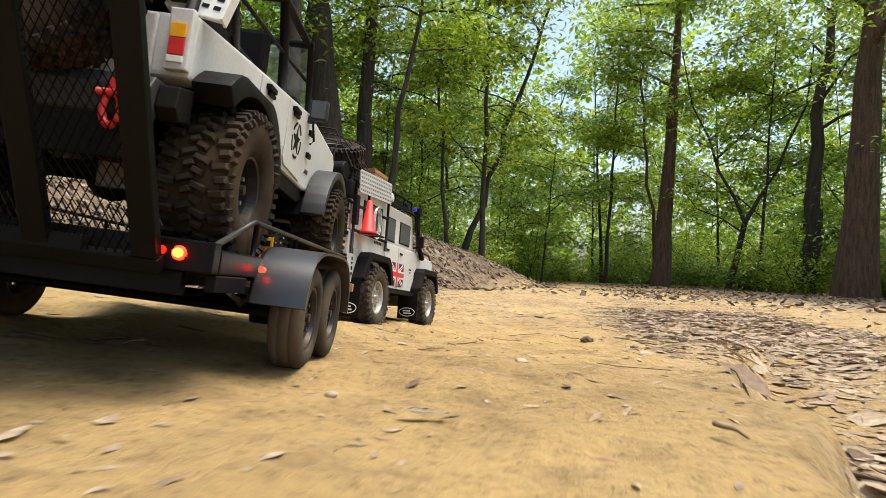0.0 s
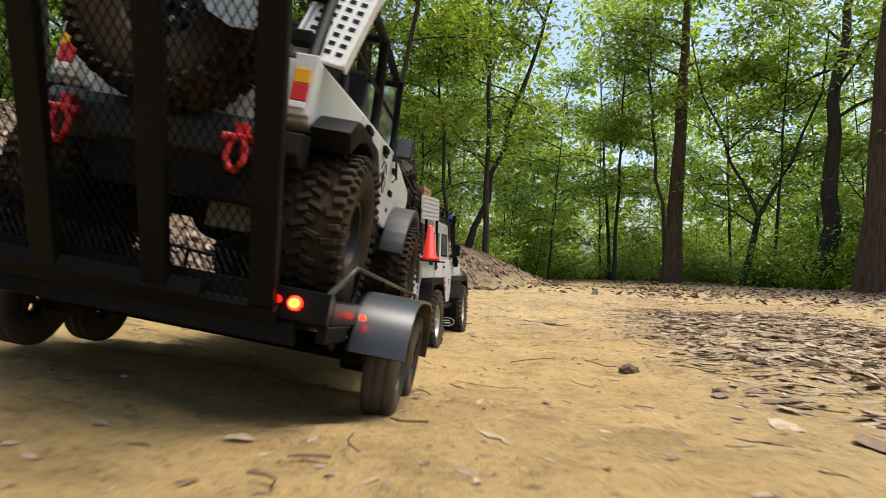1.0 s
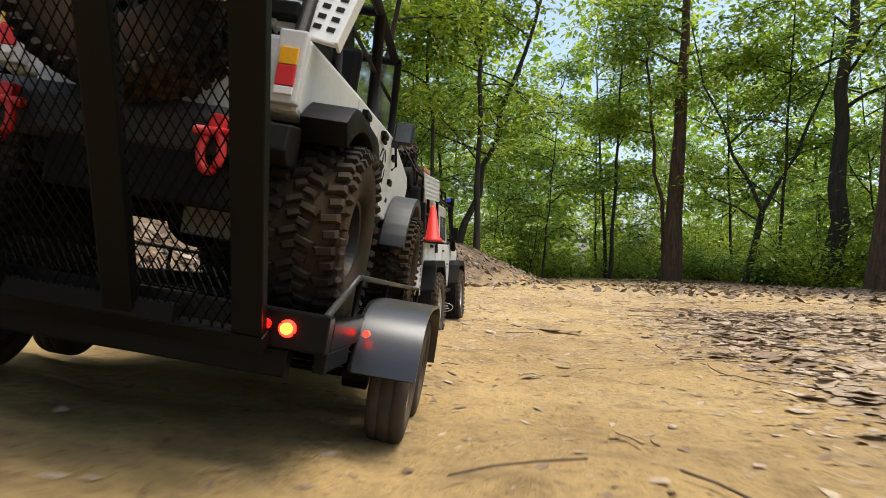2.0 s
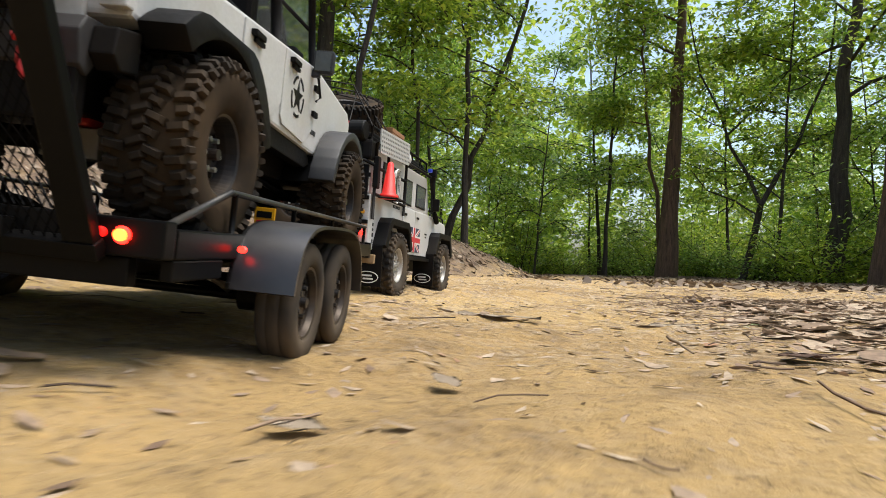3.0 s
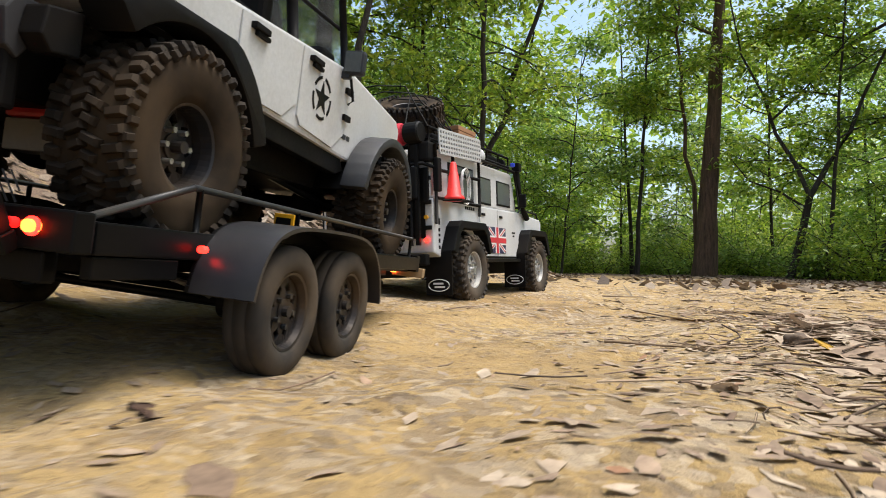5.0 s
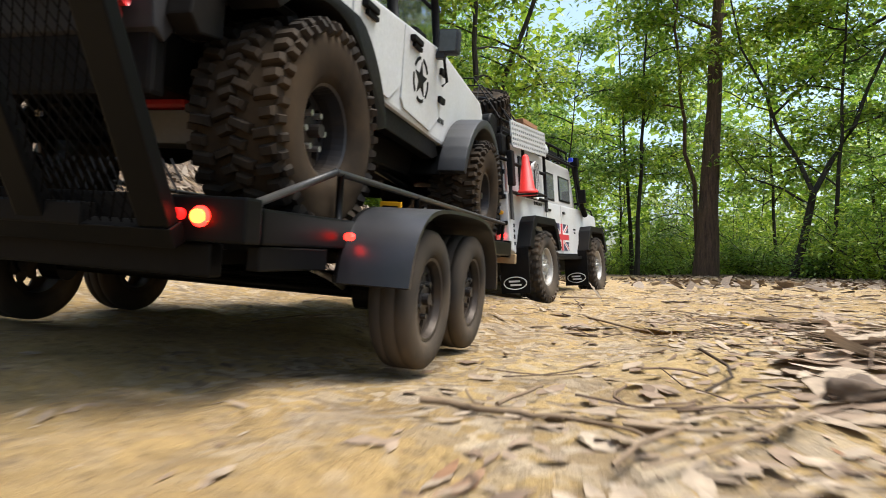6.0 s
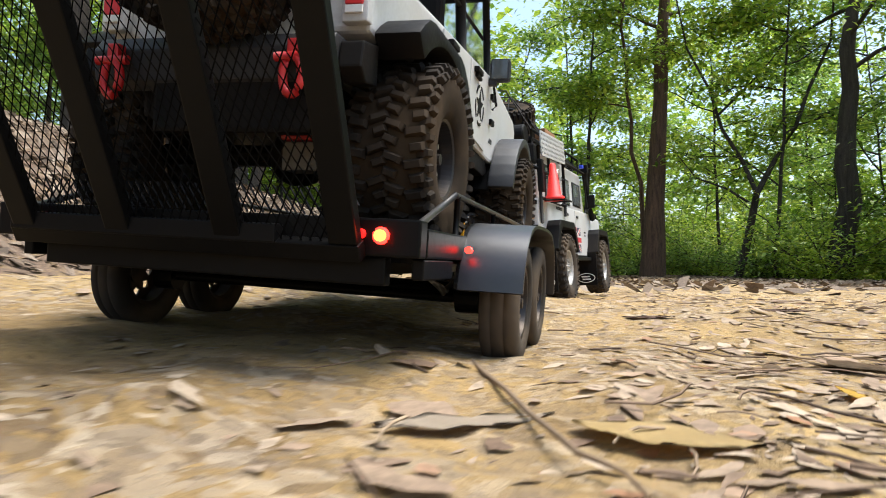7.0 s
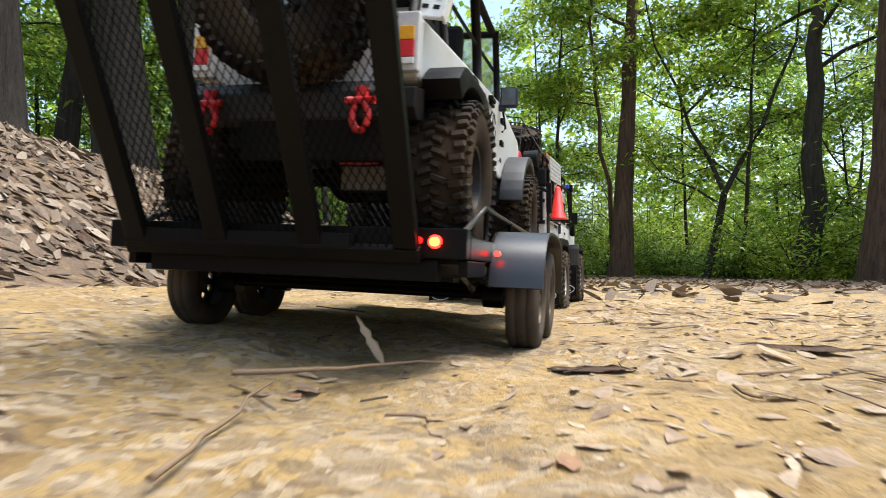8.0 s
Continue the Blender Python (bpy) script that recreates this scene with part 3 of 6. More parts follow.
def tree(name, label, base, top, dia, crown_from, reach, leaves, leaf_len, seed, mat=None, leaf_mat=None, limbs=9, height=None, bend=0.12):
    """A tree: tapered bent trunk with limbs, and a crown of small leaves in uneven clumps along the limbs."""
    rng = np.random.default_rng(seed)
    root = thing(name, label, "tree", "trees of the wood")
    base, top = Vector(base), Vector(top)
    root.matrix_basis = Matrix.Translation(base)
    axis = top - base
    if height:
        axis = axis * (height / axis.z)
    steps = 12
    pts = []
    for k in range(steps + 1):
        f = k / steps
        off = Vector((rng.normal(0, bend), rng.normal(0, bend), 0)) * dia * (0.6 if k else 0)
        pts.append(axis * f + off)
    pts[0] = Vector((0, 0, -0.15))
    bm = bmesh.new()
    radii = [dia * 0.5 * (1.35 if k == 0 else 1.05 if k == 1 else 1 - 0.75 * k / steps) for k in range(steps + 1)]
    seg = 14
    rings = []
    for k, p in enumerate(pts):
        rings.append([bm.verts.new(p + Vector((math.cos(a * math.tau / seg), math.sin(a * math.tau / seg), 0)) * radii[k] * (1 + rng.normal(0, 0.05))) for a in range(seg)])
    for k in range(steps):
        for a in range(seg):
            bm.faces.new((rings[k][a], rings[k][(a + 1) % seg], rings[k + 1][(a + 1) % seg], rings[k + 1][a]))
    tips = []
    for k in range(limbs):
        f = crown_from + (1 - crown_from) * (k + rng.random()) / limbs
        i = min(int(f * steps), steps - 1)
        p = pts[i].lerp(pts[i + 1], f * steps - i)
        a = rng.random() * math.tau
        ln = reach * (0.6 + 0.6 * rng.random()) * (1.15 - 0.5 * f)
        path = limb(rng, p, (math.cos(a), math.sin(a), 0.25 + 0.5 * rng.random()), ln, 6, 0.5)
        tube(bm, path, max(0.017, dia * 0.5 * (0.32 - 0.18 * f)), 5, ends=0.008)
        tips += path[2:]
        for _ in range(2):
            q = path[2 + rng.integers(0, 4)]
            a2 = a + rng.normal(0, 0.9)
            sub = limb(rng, q, (math.cos(a2), math.sin(a2), rng.normal(0.1, 0.3)), ln * 0.5, 4, 0.4)
            tube(bm, sub, 0.013, 4, ends=0.005)
            tips += sub[1:] + sub[-1:]
    part("trunk", bm, mat or BARK_DARK, root, "rough bark trunk with bare limbs", True)
    tips = np.array([tuple(t) for t in tips])
    c = tips[rng.integers(0, len(tips), leaves)]
    layer = np.stack([rng.normal(0, 0.30, leaves), rng.normal(0, 0.30, leaves), rng.normal(0, 0.11, leaves)], 1)
    me = leaf_mesh("crown", c + layer * (reach / 2.2), leaf_len, rng)
    me.materials.append(leaf_mat or LEAF)
    crown = new("crown", me)
    crown.parent = root
    return root


def bush(seed, size, leaves, leaf_len, mat):
    rng = np.random.default_rng(seed)
    root = thing("bush", "leafy green woodland bush with thin stems", "bush", "bushes of the undergrowth")
    bm = bmesh.new()
    tips = []
    for k in range(9):
        a = rng.random() * math.tau
        path = limb(rng, (rng.normal(0, 0.12), rng.normal(0, 0.12), -0.1), (math.cos(a) * 0.6, math.sin(a) * 0.6, 1), size * (0.7 + 0.6 * rng.random()), 7, 0.5)
        tube(bm, path, 0.014, 4, ends=0.004)
        tips += path[1:]
        sub = limb(rng, path[3], (math.cos(a + 1), math.sin(a + 1), 0.4), size * 0.5, 4, 0.4)
        tube(bm, sub, 0.008, 4, ends=0.003)
        tips += sub
    part("stem", bm, BARK_DARK, root, "thin bare stems", True)
    tips = np.array([tuple(t) for t in tips])
    c = tips[rng.integers(0, len(tips), leaves)] + np.stack([rng.normal(0, 0.2, leaves), rng.normal(0, 0.2, leaves), rng.normal(0, 0.12, leaves)], 1) * size / 1.6
    c[:, 2] = np.abs(c[:, 2])
    me = leaf_mesh("foliage", c, leaf_len, rng)
    me.materials.append(mat)
    ob = new("foliage", me)
    ob.parent = root
    return root


def gz(x, y):
    return float(ground_height(x, y, False))


def forest():
    # trees that can be told apart
    tree("tree", "tall red-brown trunk standing where the track bends", (1.73, 15.8, gz(1.73, 15.8)), (1.99, 15.8, 5.5), 0.37, 0.52, 2.4, 6000, 0.13, 11, BARK_BROWN, limbs=10, height=7.5, bend=0.06)
    tree("tree", "dark leaning trunk among green undergrowth", (4.2, 14.3, gz(4.2, 14.3)), (4.6, 14.3, 4.7), 0.34, 0.4, 2.4, 6000, 0.12, 12, height=7.0, bend=0.25)
    tree("tree", "thin grey sapling beside the red-brown trunk", (1.66, 16.3, gz(1.66, 16.3)), (1.3, 16.3, 4.3), 0.10, 0.45, 1.5, 3000, 0.12, 13, BARK_BROWN, height=7, bend=0.9)
    tree("tree", "big dark trunk on the leafy bank", (-3.55, 9.55, gz(-3.55, 9.55)), (-3.98, 9.55, 4.15), 0.48, 0.55, 2.4, 6500, 0.11, 14, height=7, bend=0.05)
    tree("tree", "dark slender trunk on the leafy bank", (-3.41, 10.2, gz(-3.41, 10.2)), (-3.33, 10.2, 4.6), 0.28, 0.5, 2.2, 5000, 0.11, 15, height=7)
    tree("tree", "thin leaning sapling on the leafy bank", (-2.85, 9.5, gz(-2.85, 9.5)), (-2.33, 9.5, 4.1), 0.10, 0.5, 1.6, 3000, 0.10, 16, height=5, bend=0.5)
    tree("tree", "slim dark trunk at the top of the bank", (-2.25, 11.5, gz(-2.25, 11.5)), (-2.44, 11.5, 3.4), 0.07, 0.3, 1.9, 4500, 0.10, 17, height=6, bend=0.9)
    tree("tree", "forked dark trunk leaning over the bank", (-2.3, 13.0, gz(-2.3, 13.0)), (-1.5, 13.0, 2.9), 0.13, 0.2, 2.2, 6500, 0.10, 18, height=6, bend=0.6, limbs=14)
    tree("tree", "thick brown trunk beside the clearing", (4.25, 12.0, gz(4.25, 12.0)), (4.5, 12.0, 4.8), 0.55, 0.45, 2.6, 6500, 0.11, 19, BARK_BROWN, height=8.5, bend=0.05)
    tree("tree", "dark trunk on top of the leafy bank", (-4.95, 10.3, gz(-4.95, 10.3)), (-4.5, 10.3, 3.6), 0.24, 0.5, 2.2, 4500, 0.11, 20, height=6.5)
    tree("tree", "grey trunk on top of the leafy bank", (-3.5, 8.0, gz(-3.5, 8.0)), (-3.6, 8.0, 3.4), 0.22, 0.6, 2.0, 3500, 0.10, 21, height=6.5)
    # forked bare sapling
    rng = np.random.default_rng(5)
    root = thing("tree", "forked dark bare sapling in the undergrowth", "tree", "trees of the wood")
    root.matrix_basis = Matrix.Translation((3.0, 15.2, gz(3.0, 15.2)))
    bm = bmesh.new()
    tube(bm, [(0, 0, -0.1), (0.16, 0, 0.5), (0.26, 0, 1.0), (0.34, 0, 1.42)], 0.075, 8, ends=0.055)
    tube(bm, [(0.34, 0, 1.40), (0.62, 0, 1.95), (0.95, 0, 2.5), (1.15, 0, 3.1), (1.5, 0, 3.9), (1.65, 0.1, 5.2)], 0.05, 7, ends=0.015)
    tube(bm, [(0.34, 0, 1.40), (0.12, 0, 1.95), (-0.2, 0, 2.5), (-0.4, 0, 3.2), (-0.75, 0, 3.9), (-1.0, 0, 5.2)], 0.042, 7, ends=0.012)
    tube(bm, [(-0.3, 0, 2.7), (0.2, -0.1, 3.2), (0.55, -0.1, 3.6), (1.0, -0.1, 4.2)], 0.025, 6, ends=0.008)
    tube(bm, [(0.3, 0, 1.2), (-0.1, 0.1, 1.5), (-0.6, 0.1, 1.7), (-0.9, 0.1, 2.1)], 0.025, 6, ends=0.008)
    part("trunk", bm, BARK_DARK, root, "dark forked stem", True)
    c = np.stack([rng.normal(0.2, 0.9, 1500), rng.normal(0, 0.3, 1500), rng.normal(4.3, 0.7, 1500)], 1)
    me = leaf_mesh("crown", c, 0.11, rng)
    me.materials.append(LEAF)
    crown = new("crown", me)
    crown.parent = root
    # the wood around
    rng = np.random.default_rng(77)
    kinds = [tree("tree", "slender woodland tree with a loose green crown", (0, 0, 0), (0.3, 0.1, 5), 0.075, 0.26, 1.9, 5200, 0.115, 31, leaf_mat=LEAF, height=5.6, limbs=11, bend=0.3),
             tree("tree", "slender woodland tree with a loose green crown", (0, 0, 0), (-0.4, 0.2, 5), 0.05, 0.18, 1.7, 5000, 0.11, 32, leaf_mat=LEAF_DARK, height=5.0, limbs=11, bend=0.4),
             tree("tree", "slender woodland tree with a loose green crown", (0, 0, 0), (0.1, -0.3, 5), 0.10, 0.32, 2.2, 6000, 0.12, 33, leaf_mat=LEAF, height=6.6, limbs=12, bend=0.2),
             tree("tree", "low thin sapling with spreading green leaves", (0, 0, 0), (0.5, 0.0, 4), 0.04, 0.16, 1.3, 3200, 0.095, 34, leaf_mat=LEAF, height=3.6, limbs=9, bend=0.8)]
    spots = []
    for k in range(2600):
        y = rng.uniform(-12, 27)
        x = rng.uniform(-20, 20)
        d = math.hypot(x - 0.2, y - 2.5)
        toe = np.interp(y, [-3, 6, 9, 11, 14, 20], [-1.9, -1.9, -1.7, -1.8, -1.6, -2.2])
        right = np.interp(y, [-12, 6, 10, 13, 16.5, 17], [6.5, 6.0, 5.4, 4.4, 3.0, -3])
        if toe < x < right and y < 17.0 or math.hypot(x - 0.2, y - 3.5) < 4.4 or (y < 11.5 and -5.2 < x < -1 and y > 5.5):
            continue
        if x > 0.22 * y and y > 7 and rng.random() < 0.72:
            continue
        if abs(x - 1.75) < 0.9 and y < 19 or abs(x - 4.3) < 0.7 and y < 15:
            continue
        seen = y > 5 and -1.25 * (y + 1) < x < 0.72 * (y + 1)
        if not seen and (y < -6 or abs(x) > 14):
            continue
        if min([math.hypot(x - a, y - b) for a, b in spots] or [9]) < (1.5 if seen else 3.6):
            continue
        spots.append((x, y))
    spots = sorted(spots, key=lambda q: math.hypot(q[0], q[1] - 4))[:94]
    first = set()
    for k, (x, y) in enumerate(spots):
        i = int(rng.integers(0, 4))
        m = Matrix.Translation((x, y, gz(x, y))) @ Matrix.Rotation(rng.random() * math.tau, 4, "Z")
        if i in first:
            copy_thing(kinds[i], m)
        else:
            first.add(i)
            kinds[i].matrix_basis = m
    bushes = [bush(51, 1.4, 2300, 0.085, LEAF), bush(52, 1.0, 1700, 0.075, LEAF_DARK), bush(53, 2.1, 3000, 0.09, LEAF), bush(54, 0.6, 1100, 0.06, LEAF)]
    first = set()
    n = 0
    while n < 190:
        y = rng.uniform(4, 24)
        x = rng.uniform(-8, 11)
        right = np.interp(y, [4, 8, 10, 12, 14.5, 16.2], [5.6, 5.2, 5.0, 3.7, 2.8, -2.0])
        toe = np.interp(y, [4, 9, 12, 15, 18], [-4.4, -3.4, -2.3, -1.6, -2])
        if x > 2.2 and rng.random() < 0.2 or -2.2 < x < 1.3 and rng.random() < 0.65:
            continue
        if toe < x < right and y < 17.3 or abs(x - 1.75) < 0.5 and y < 18 or x < 0 and y < 12:
            continue
        i = int(rng.integers(0, 4))
        m = Matrix.Translation((x, y, gz(x, y))) @ Matrix.Rotation(rng.random() * math.tau, 4, "Z")
        if i in first:
            copy_thing(bushes[i], m)
        else:
            first.add(i)
            bushes[i].matrix_basis = m
        n += 1
    # distant woods
    rng = np.random.default_rng(9)
    n = 200000
    ang = rng.uniform(-1.15, 1.15, n)
    dist = rng.uniform(24, 46, n)
    h = rng.random(n) ** 1.6 * 13
    c = np.stack([np.sin(ang) * dist, np.cos(ang) * dist, h], 1)
    keep = 0.55 * value_noise(ang * 26 + 50, h * 0.55 + dist * 0.05, 8) + 0.45 * value_noise(ang * 75 + 50, h * 1.6 + dist * 0.2, 9) > 0.38 + 0.026 * h
    c = c[keep]
    c[:, 2] += ground_height(c[:, 0], c[:, 1], False)
    me = leaf_mesh("distant_woods", c, 0.36, rng, width=0.6)
    me.materials.append(LEAF)
    tagged(new("distant_woods", me), "pale green foliage of the woods further off", "woods", kind="stuff")


forest()


# ---- trailer: origin under its rear wheel on one side, y ahead ----
XC = -0.140          # middle of the trailer and of the car on it
WR = 0.035
RIDE = 0.001         # the bank-side wheels ride higher on their springs


def mirror_x(x):
    return 2 * XC - x


def diamond_mesh(width, height, cell_w, cell_h, t):
    """Expanded-metal strands in the xz plane, clipped to a panel."""
    bm = bmesh.new()
    slope = cell_h / cell_w
    k = -int(height / cell_h) - 2
    for sgn in (1, -1):
        c = -height * 1.2 if sgn > 0 else 0.0
        c_end = height * 1.2 if sgn > 0 else height + width * slope
        while c < c_end:
            pts = []
            for x in (0, width):
                z = c + sgn * slope * x
                if 0 <= z <= height:
                    pts.append((x, z))
            for z in (0, height):
                x = (z - c) / (sgn * slope)
                if 0 < x < width:
                    pts.append((x, z))
            if len(pts) >= 2:
                (xa, za), (xb, zb) = pts[0], pts[1]
                if math.hypot(xa - xb, za - zb) > 0.003:
                    tube(bm, [(xa, sgn * t * 0.4, za), (xb, sgn * t * 0.4, zb)], t, 4)
            c += cell_h
    return bm


def smooth_line(pts, cuts):
    """A rounded line through the points."""
    out = []
    for k in range(len(pts) - 1):
        a, b, c, d = pts[max(k - 1, 0)], pts[k], pts[k + 1], pts[min(k + 2, len(pts) - 1)]
        for q in range(cuts):
            f = q / cuts
            out.append(tuple(0.5 * (2 * b[j] + (c[j] - a[j]) * f + (2 * a[j] - 5 * b[j] + 4 * c[j] - d[j]) * f * f + (3 * b[j] - a[j] - 3 * c[j] + d[j]) * f ** 3) for j in (0, 1)))
    return out + [pts[-1]]


def build_trailer():
    tr = thing("car_trailer", "black scale-model tandem-axle car trailer with a raised mesh ramp", "trailer")
    x0, x1 = mirror_x(-0.034), -0.034
    rear = -0.116
    # rear bar with its lamps
    part("rear_bar", B(x0 - 0.004, x1 + 0.002, rear - 0.006, rear + 0.004, 0.058, 0.074, 0.001), BLACK_STEEL, tr, "black steel rear cross bar")
    part("rear_sill", B(x0 + 0.022, x1 - 0.014, rear - 0.002, rear + 0.0055, 0.0455, 0.0577, 0.001), BLACK_STEEL, tr)
    part("step_bar", B(x0 + 0.012, x1 - 0.06, rear - 0.014, rear - 0.0065, 0.061, 0.0695, 0.0008), BLACK_STEEL, tr)
    for s in (0, 1):
        f = (lambda x: x) if s == 0 else mirror_x
        a, b = sorted((f(x1 - 0.006), f(x1 + 0.002)))
        part("side_rail", B(a, b, rear + 0.005, 0.335, 0.058, 0.071, 0.001), BLACK_STEEL, tr, "black steel side rail")
        a, b = sorted((f(x1 - 0.005), f(x1 + 0.0005)))
        part("side_skirt", B(a, b, rear + 0.006, -0.058, 0.0485, 0.0577, 0.0008), BLACK_STEEL, tr, "black steel skirt plate under the rail")
        lamp = part("tail_lamp", round_plug(bmesh.new(), 0.0024, rear - 0.0105, rear - 0.006, f(-0.0485), 0.0667), LAMP_ORANGE, tr, "round lit orange-red tail lamp")
        part("lamp_ring", tube(bmesh.new(), [(f(-0.0485) + 0.0029 * math.cos(k * math.tau / 16), rear - 0.0080, 0.0667 + 0.0029 * math.sin(k * math.tau / 16)) for k in range(16)], 0.0009, 6, True), LAMP_RED, lamp, "red lens rim")
        part("marker_lamp", round_plug(bmesh.new(), 0.0021, rear - 0.0095, rear - 0.006, f(-0.058), 0.0672), MARKER_RED, tr, "small lit red marker lamp")
        a, b = sorted((f(-0.027), f(-0.0235)))
        part("side_lamp", round_plug(bmesh.new(), 0.0018, -0.0520, -0.0480, f(-0.0275), 0.0635), LAMP_RED, tr, "small lit red side lamp")
        # guard rail that rises to a peak and runs forwards
        gx = f(-0.0365)
        g = bmesh.new()
        pk = [(gx, -0.112, 0.072), (gx, -0.0485, 0.0918), (gx, 0.318, 0.0890)]
        tube(g, pk[:2], 0.0017, 8)
        tube(g, [(gx, -0.0495, 0.0917), (gx, 0.318, 0.0890)], 0.0017, 8)
        part("guard_rail", g, RAIL_STEEL, tr, "thin steel wheel guard rail", True)
        for y, z in ((-0.044, 0.0915), (0.06, 0.0905), (0.17, 0.0898), (0.314, 0.0888)):
            part("guard_post", tube(bmesh.new(), [(gx, y, 0.068), (gx, y, z)], 0.0017, 8), BLACK_STEEL, tr, "", True)
        # fender over both wheels
        prof = [(-0.050, 0.043), (-0.047, 0.054), (-0.040, 0.066), (-0.028, 0.075), (-0.010, 0.0795), (0.020, 0.081), (0.062, 0.081), (0.090, 0.0785), (0.108, 0.071), (0.120, 0.059), (0.126, 0.046), (0.128, 0.036)]
        prof = smooth_line(prof, 4)
        prof = [(y, z + (RIDE * 1.3 if s else 0)) for y, z in prof]
        inner = [(y + (0.0018 if y < 0 else -0.0018 if y > 0.085 else 0), z - (0.0018 if -0.03 < y < 0.1 else 0.0007)) for y, z in prof]
        a, b = sorted((f(-0.0335), f(0.0015)))
        part("fender", prism(bmesh.new(), prof + inner[::-1], a, b), FENDER_PAINT, tr, "rounded dark grey sheet-metal fender", "edged")
        a, b = sorted((f(-0.0345), f(-0.0325)))
        part("fender_inner", prism(bmesh.new(), prof + [(0.126, 0.05), (0.1, 0.056), (-0.03, 0.056), (-0.05, 0.046)], a, b), BLACK_STEEL, tr)
    # deck
    part("deck", B(x0 + 0.006, x1 - 0.0065, rear + 0.013, 0.33, 0.0555, 0.0595), BLACK_STEEL, tr, "black steel deck plate")
    for k in range(9):
        y = rear + 0.04 + k * 0.045
        part("deck_rib", B(x0 + 0.008, x1 - 0.008, y, y + 0.004, 0.0595, 0.0608), BLACK_STEEL, tr)
    part("front_bar", B(x0 - 0.003, x1 + 0.002, 0.331, 0.341, 0.056, 0.073, 0.001), BLACK_STEEL, tr)
    for xa in (x0 + 0.03, x1 - 0.038):
        part("chassis_beam", B(xa, xa + 0.008, rear + 0.013, 0.33, 0.0490, 0.055), BLACK_STEEL, tr)
    for xa in (-0.075, -0.205):
        part("tongue_beam", tube(bmesh.new(), [(xa, 0.335, 0.05), (XC, 0.50, 0.056)], 0.0045, 6), BLACK_STEEL, tr)
    part("coupler", B(XC - 0.006, XC + 0.006, 0.492, 0.528, 0.052, 0.064, 0.002), BLACK_STEEL, tr)
    part("front_marker_box", B(-0.062, -0.028, 0.343, 0.352, 0.05, 0.060, 0.001), BRASS_CRATE, tr, "tan marker box")
    part("front_marker", B(-0.062, -0.057, 0.3395, 0.3425, 0.053, 0.057), LAMP_ORANGE, tr)
    # strap ratchet on the deck with its warning tag
    part("ratchet", B(-0.090, -0.068, 0.1262, 0.142, 0.0608, 0.074, 0.001), BLACK_STEEL, tr, "black strap ratchet")
    tag = part("warning_tag", B(-0.087, -0.071, 0.1235, 0.1260, 0.0640, 0.0920, 0.0004), YELLOW, tr, "yellow warning tag with black and red bars")
    part("print_bar", B(-0.085, -0.073, 0.1229, 0.1233, 0.084, 0.089), BLACK, tag)
    part("print_bar", B(-0.085, -0.077, 0.1229, 0.1233, 0.078, 0.082), RED, tag)
    # axles
    for y in (0.0, 0.083):
        part("axle", tube(bmesh.new(), [(mirror_x(-0.03), y, WR + RIDE), (-0.03, y, WR)], 0.0028, 10), BLACK_STEEL, tr, "", True)
        part("axle_beam", tube(bmesh.new(), [(mirror_x(-0.045), y + 0.008, WR + RIDE + 0.004), (-0.045, y + 0.008, WR + 0.004)], 0.002, 8), BLACK_STEEL, tr, "", True)
        for xa in (-0.052, mirror_x(-0.052)):
            spring = bmesh.new()
            for q in range(4):
                tube(spring, [(xa, y - 0.036 + q * 0.007, 0.047 - q * 0.0016), (xa, y, WR + 0.005 - q * 0.0012), (xa, y + 0.036 - q * 0.007, 0.047 - q * 0.0016)], 0.0014, 5)
            part("leaf_spring", spring, SILVER if xa > XC else BLACK_STEEL, tr, "stacked leaf spring")
            part("hub_carrier", disc(bmesh.new(), 0.008, *( (-0.044, -0.030) if xa > XC else (mirror_x(-0.030), mirror_x(-0.044))), y, WR), BLACK_STEEL, tr)
    # raised ramp, leaning back over the rear bar
    lean = Matrix.Translation((0, rear - 0.009, 0.06)) @ Matrix.Rotation(radians(27.5), 4, "X")
    ups = (-0.0630, -0.1170, -0.1735, -0.2260)
    H = 0.235
    ramp_part = part("ramp_bar", B(ups[3] - 0.008, ups[0] + 0.007, -0.0035, 0.0035, -0.004, 0.0035, 0.0006), BLACK_STEEL, tr, "black steel ramp hinge bar", at=lean)
    part("ramp_bar", B(ups[3] - 0.008, ups[0] + 0.007, -0.0035, 0.0035, H, H + 0.008, 0.0006), BLACK_STEEL, tr, at=lean)
    for x in ups:
        part("ramp_upright", B(x - 0.0065, x + 0.0065, -0.003, 0.003, 0.0035, H, 0.0008), BLACK_STEEL, tr, "flat black steel upright", at=lean)
    for a, b in zip(ups[1:], ups[:-1]):
        w = b - a - 0.013
        part("ramp_mesh", diamond_mesh(w, H - 0.004, 0.0046, 0.0082, 0.00032), MESH_BLACK, tr, "black expanded-metal mesh panel", at=lean @ Matrix.Translation((a + 0.0065, 0, 0.0036)))
    part("ramp_mesh_band", diamond_mesh(0.165, 0.012, 0.004, 0.006, 0.0005), BLACK_STEEL, tr, at=Matrix.Translation((ups[3], rear - 0.003, 0.0745)))
    wheels = []
    for y in (0.0, 0.083):
        wheels.append((wheel(tr, Matrix.Translation((-0.014, y, WR)), WR, 0.022, "trailer"), (-0.014, y, WR), False))
        wheels.append((wheel(tr, Matrix.Translation((mirror_x(-0.014), y, WR + RIDE)) @ FLIP, WR, 0.022, "trailer"), (mirror_x(-0.014), y, WR + RIDE), True))
    return tr, wheels


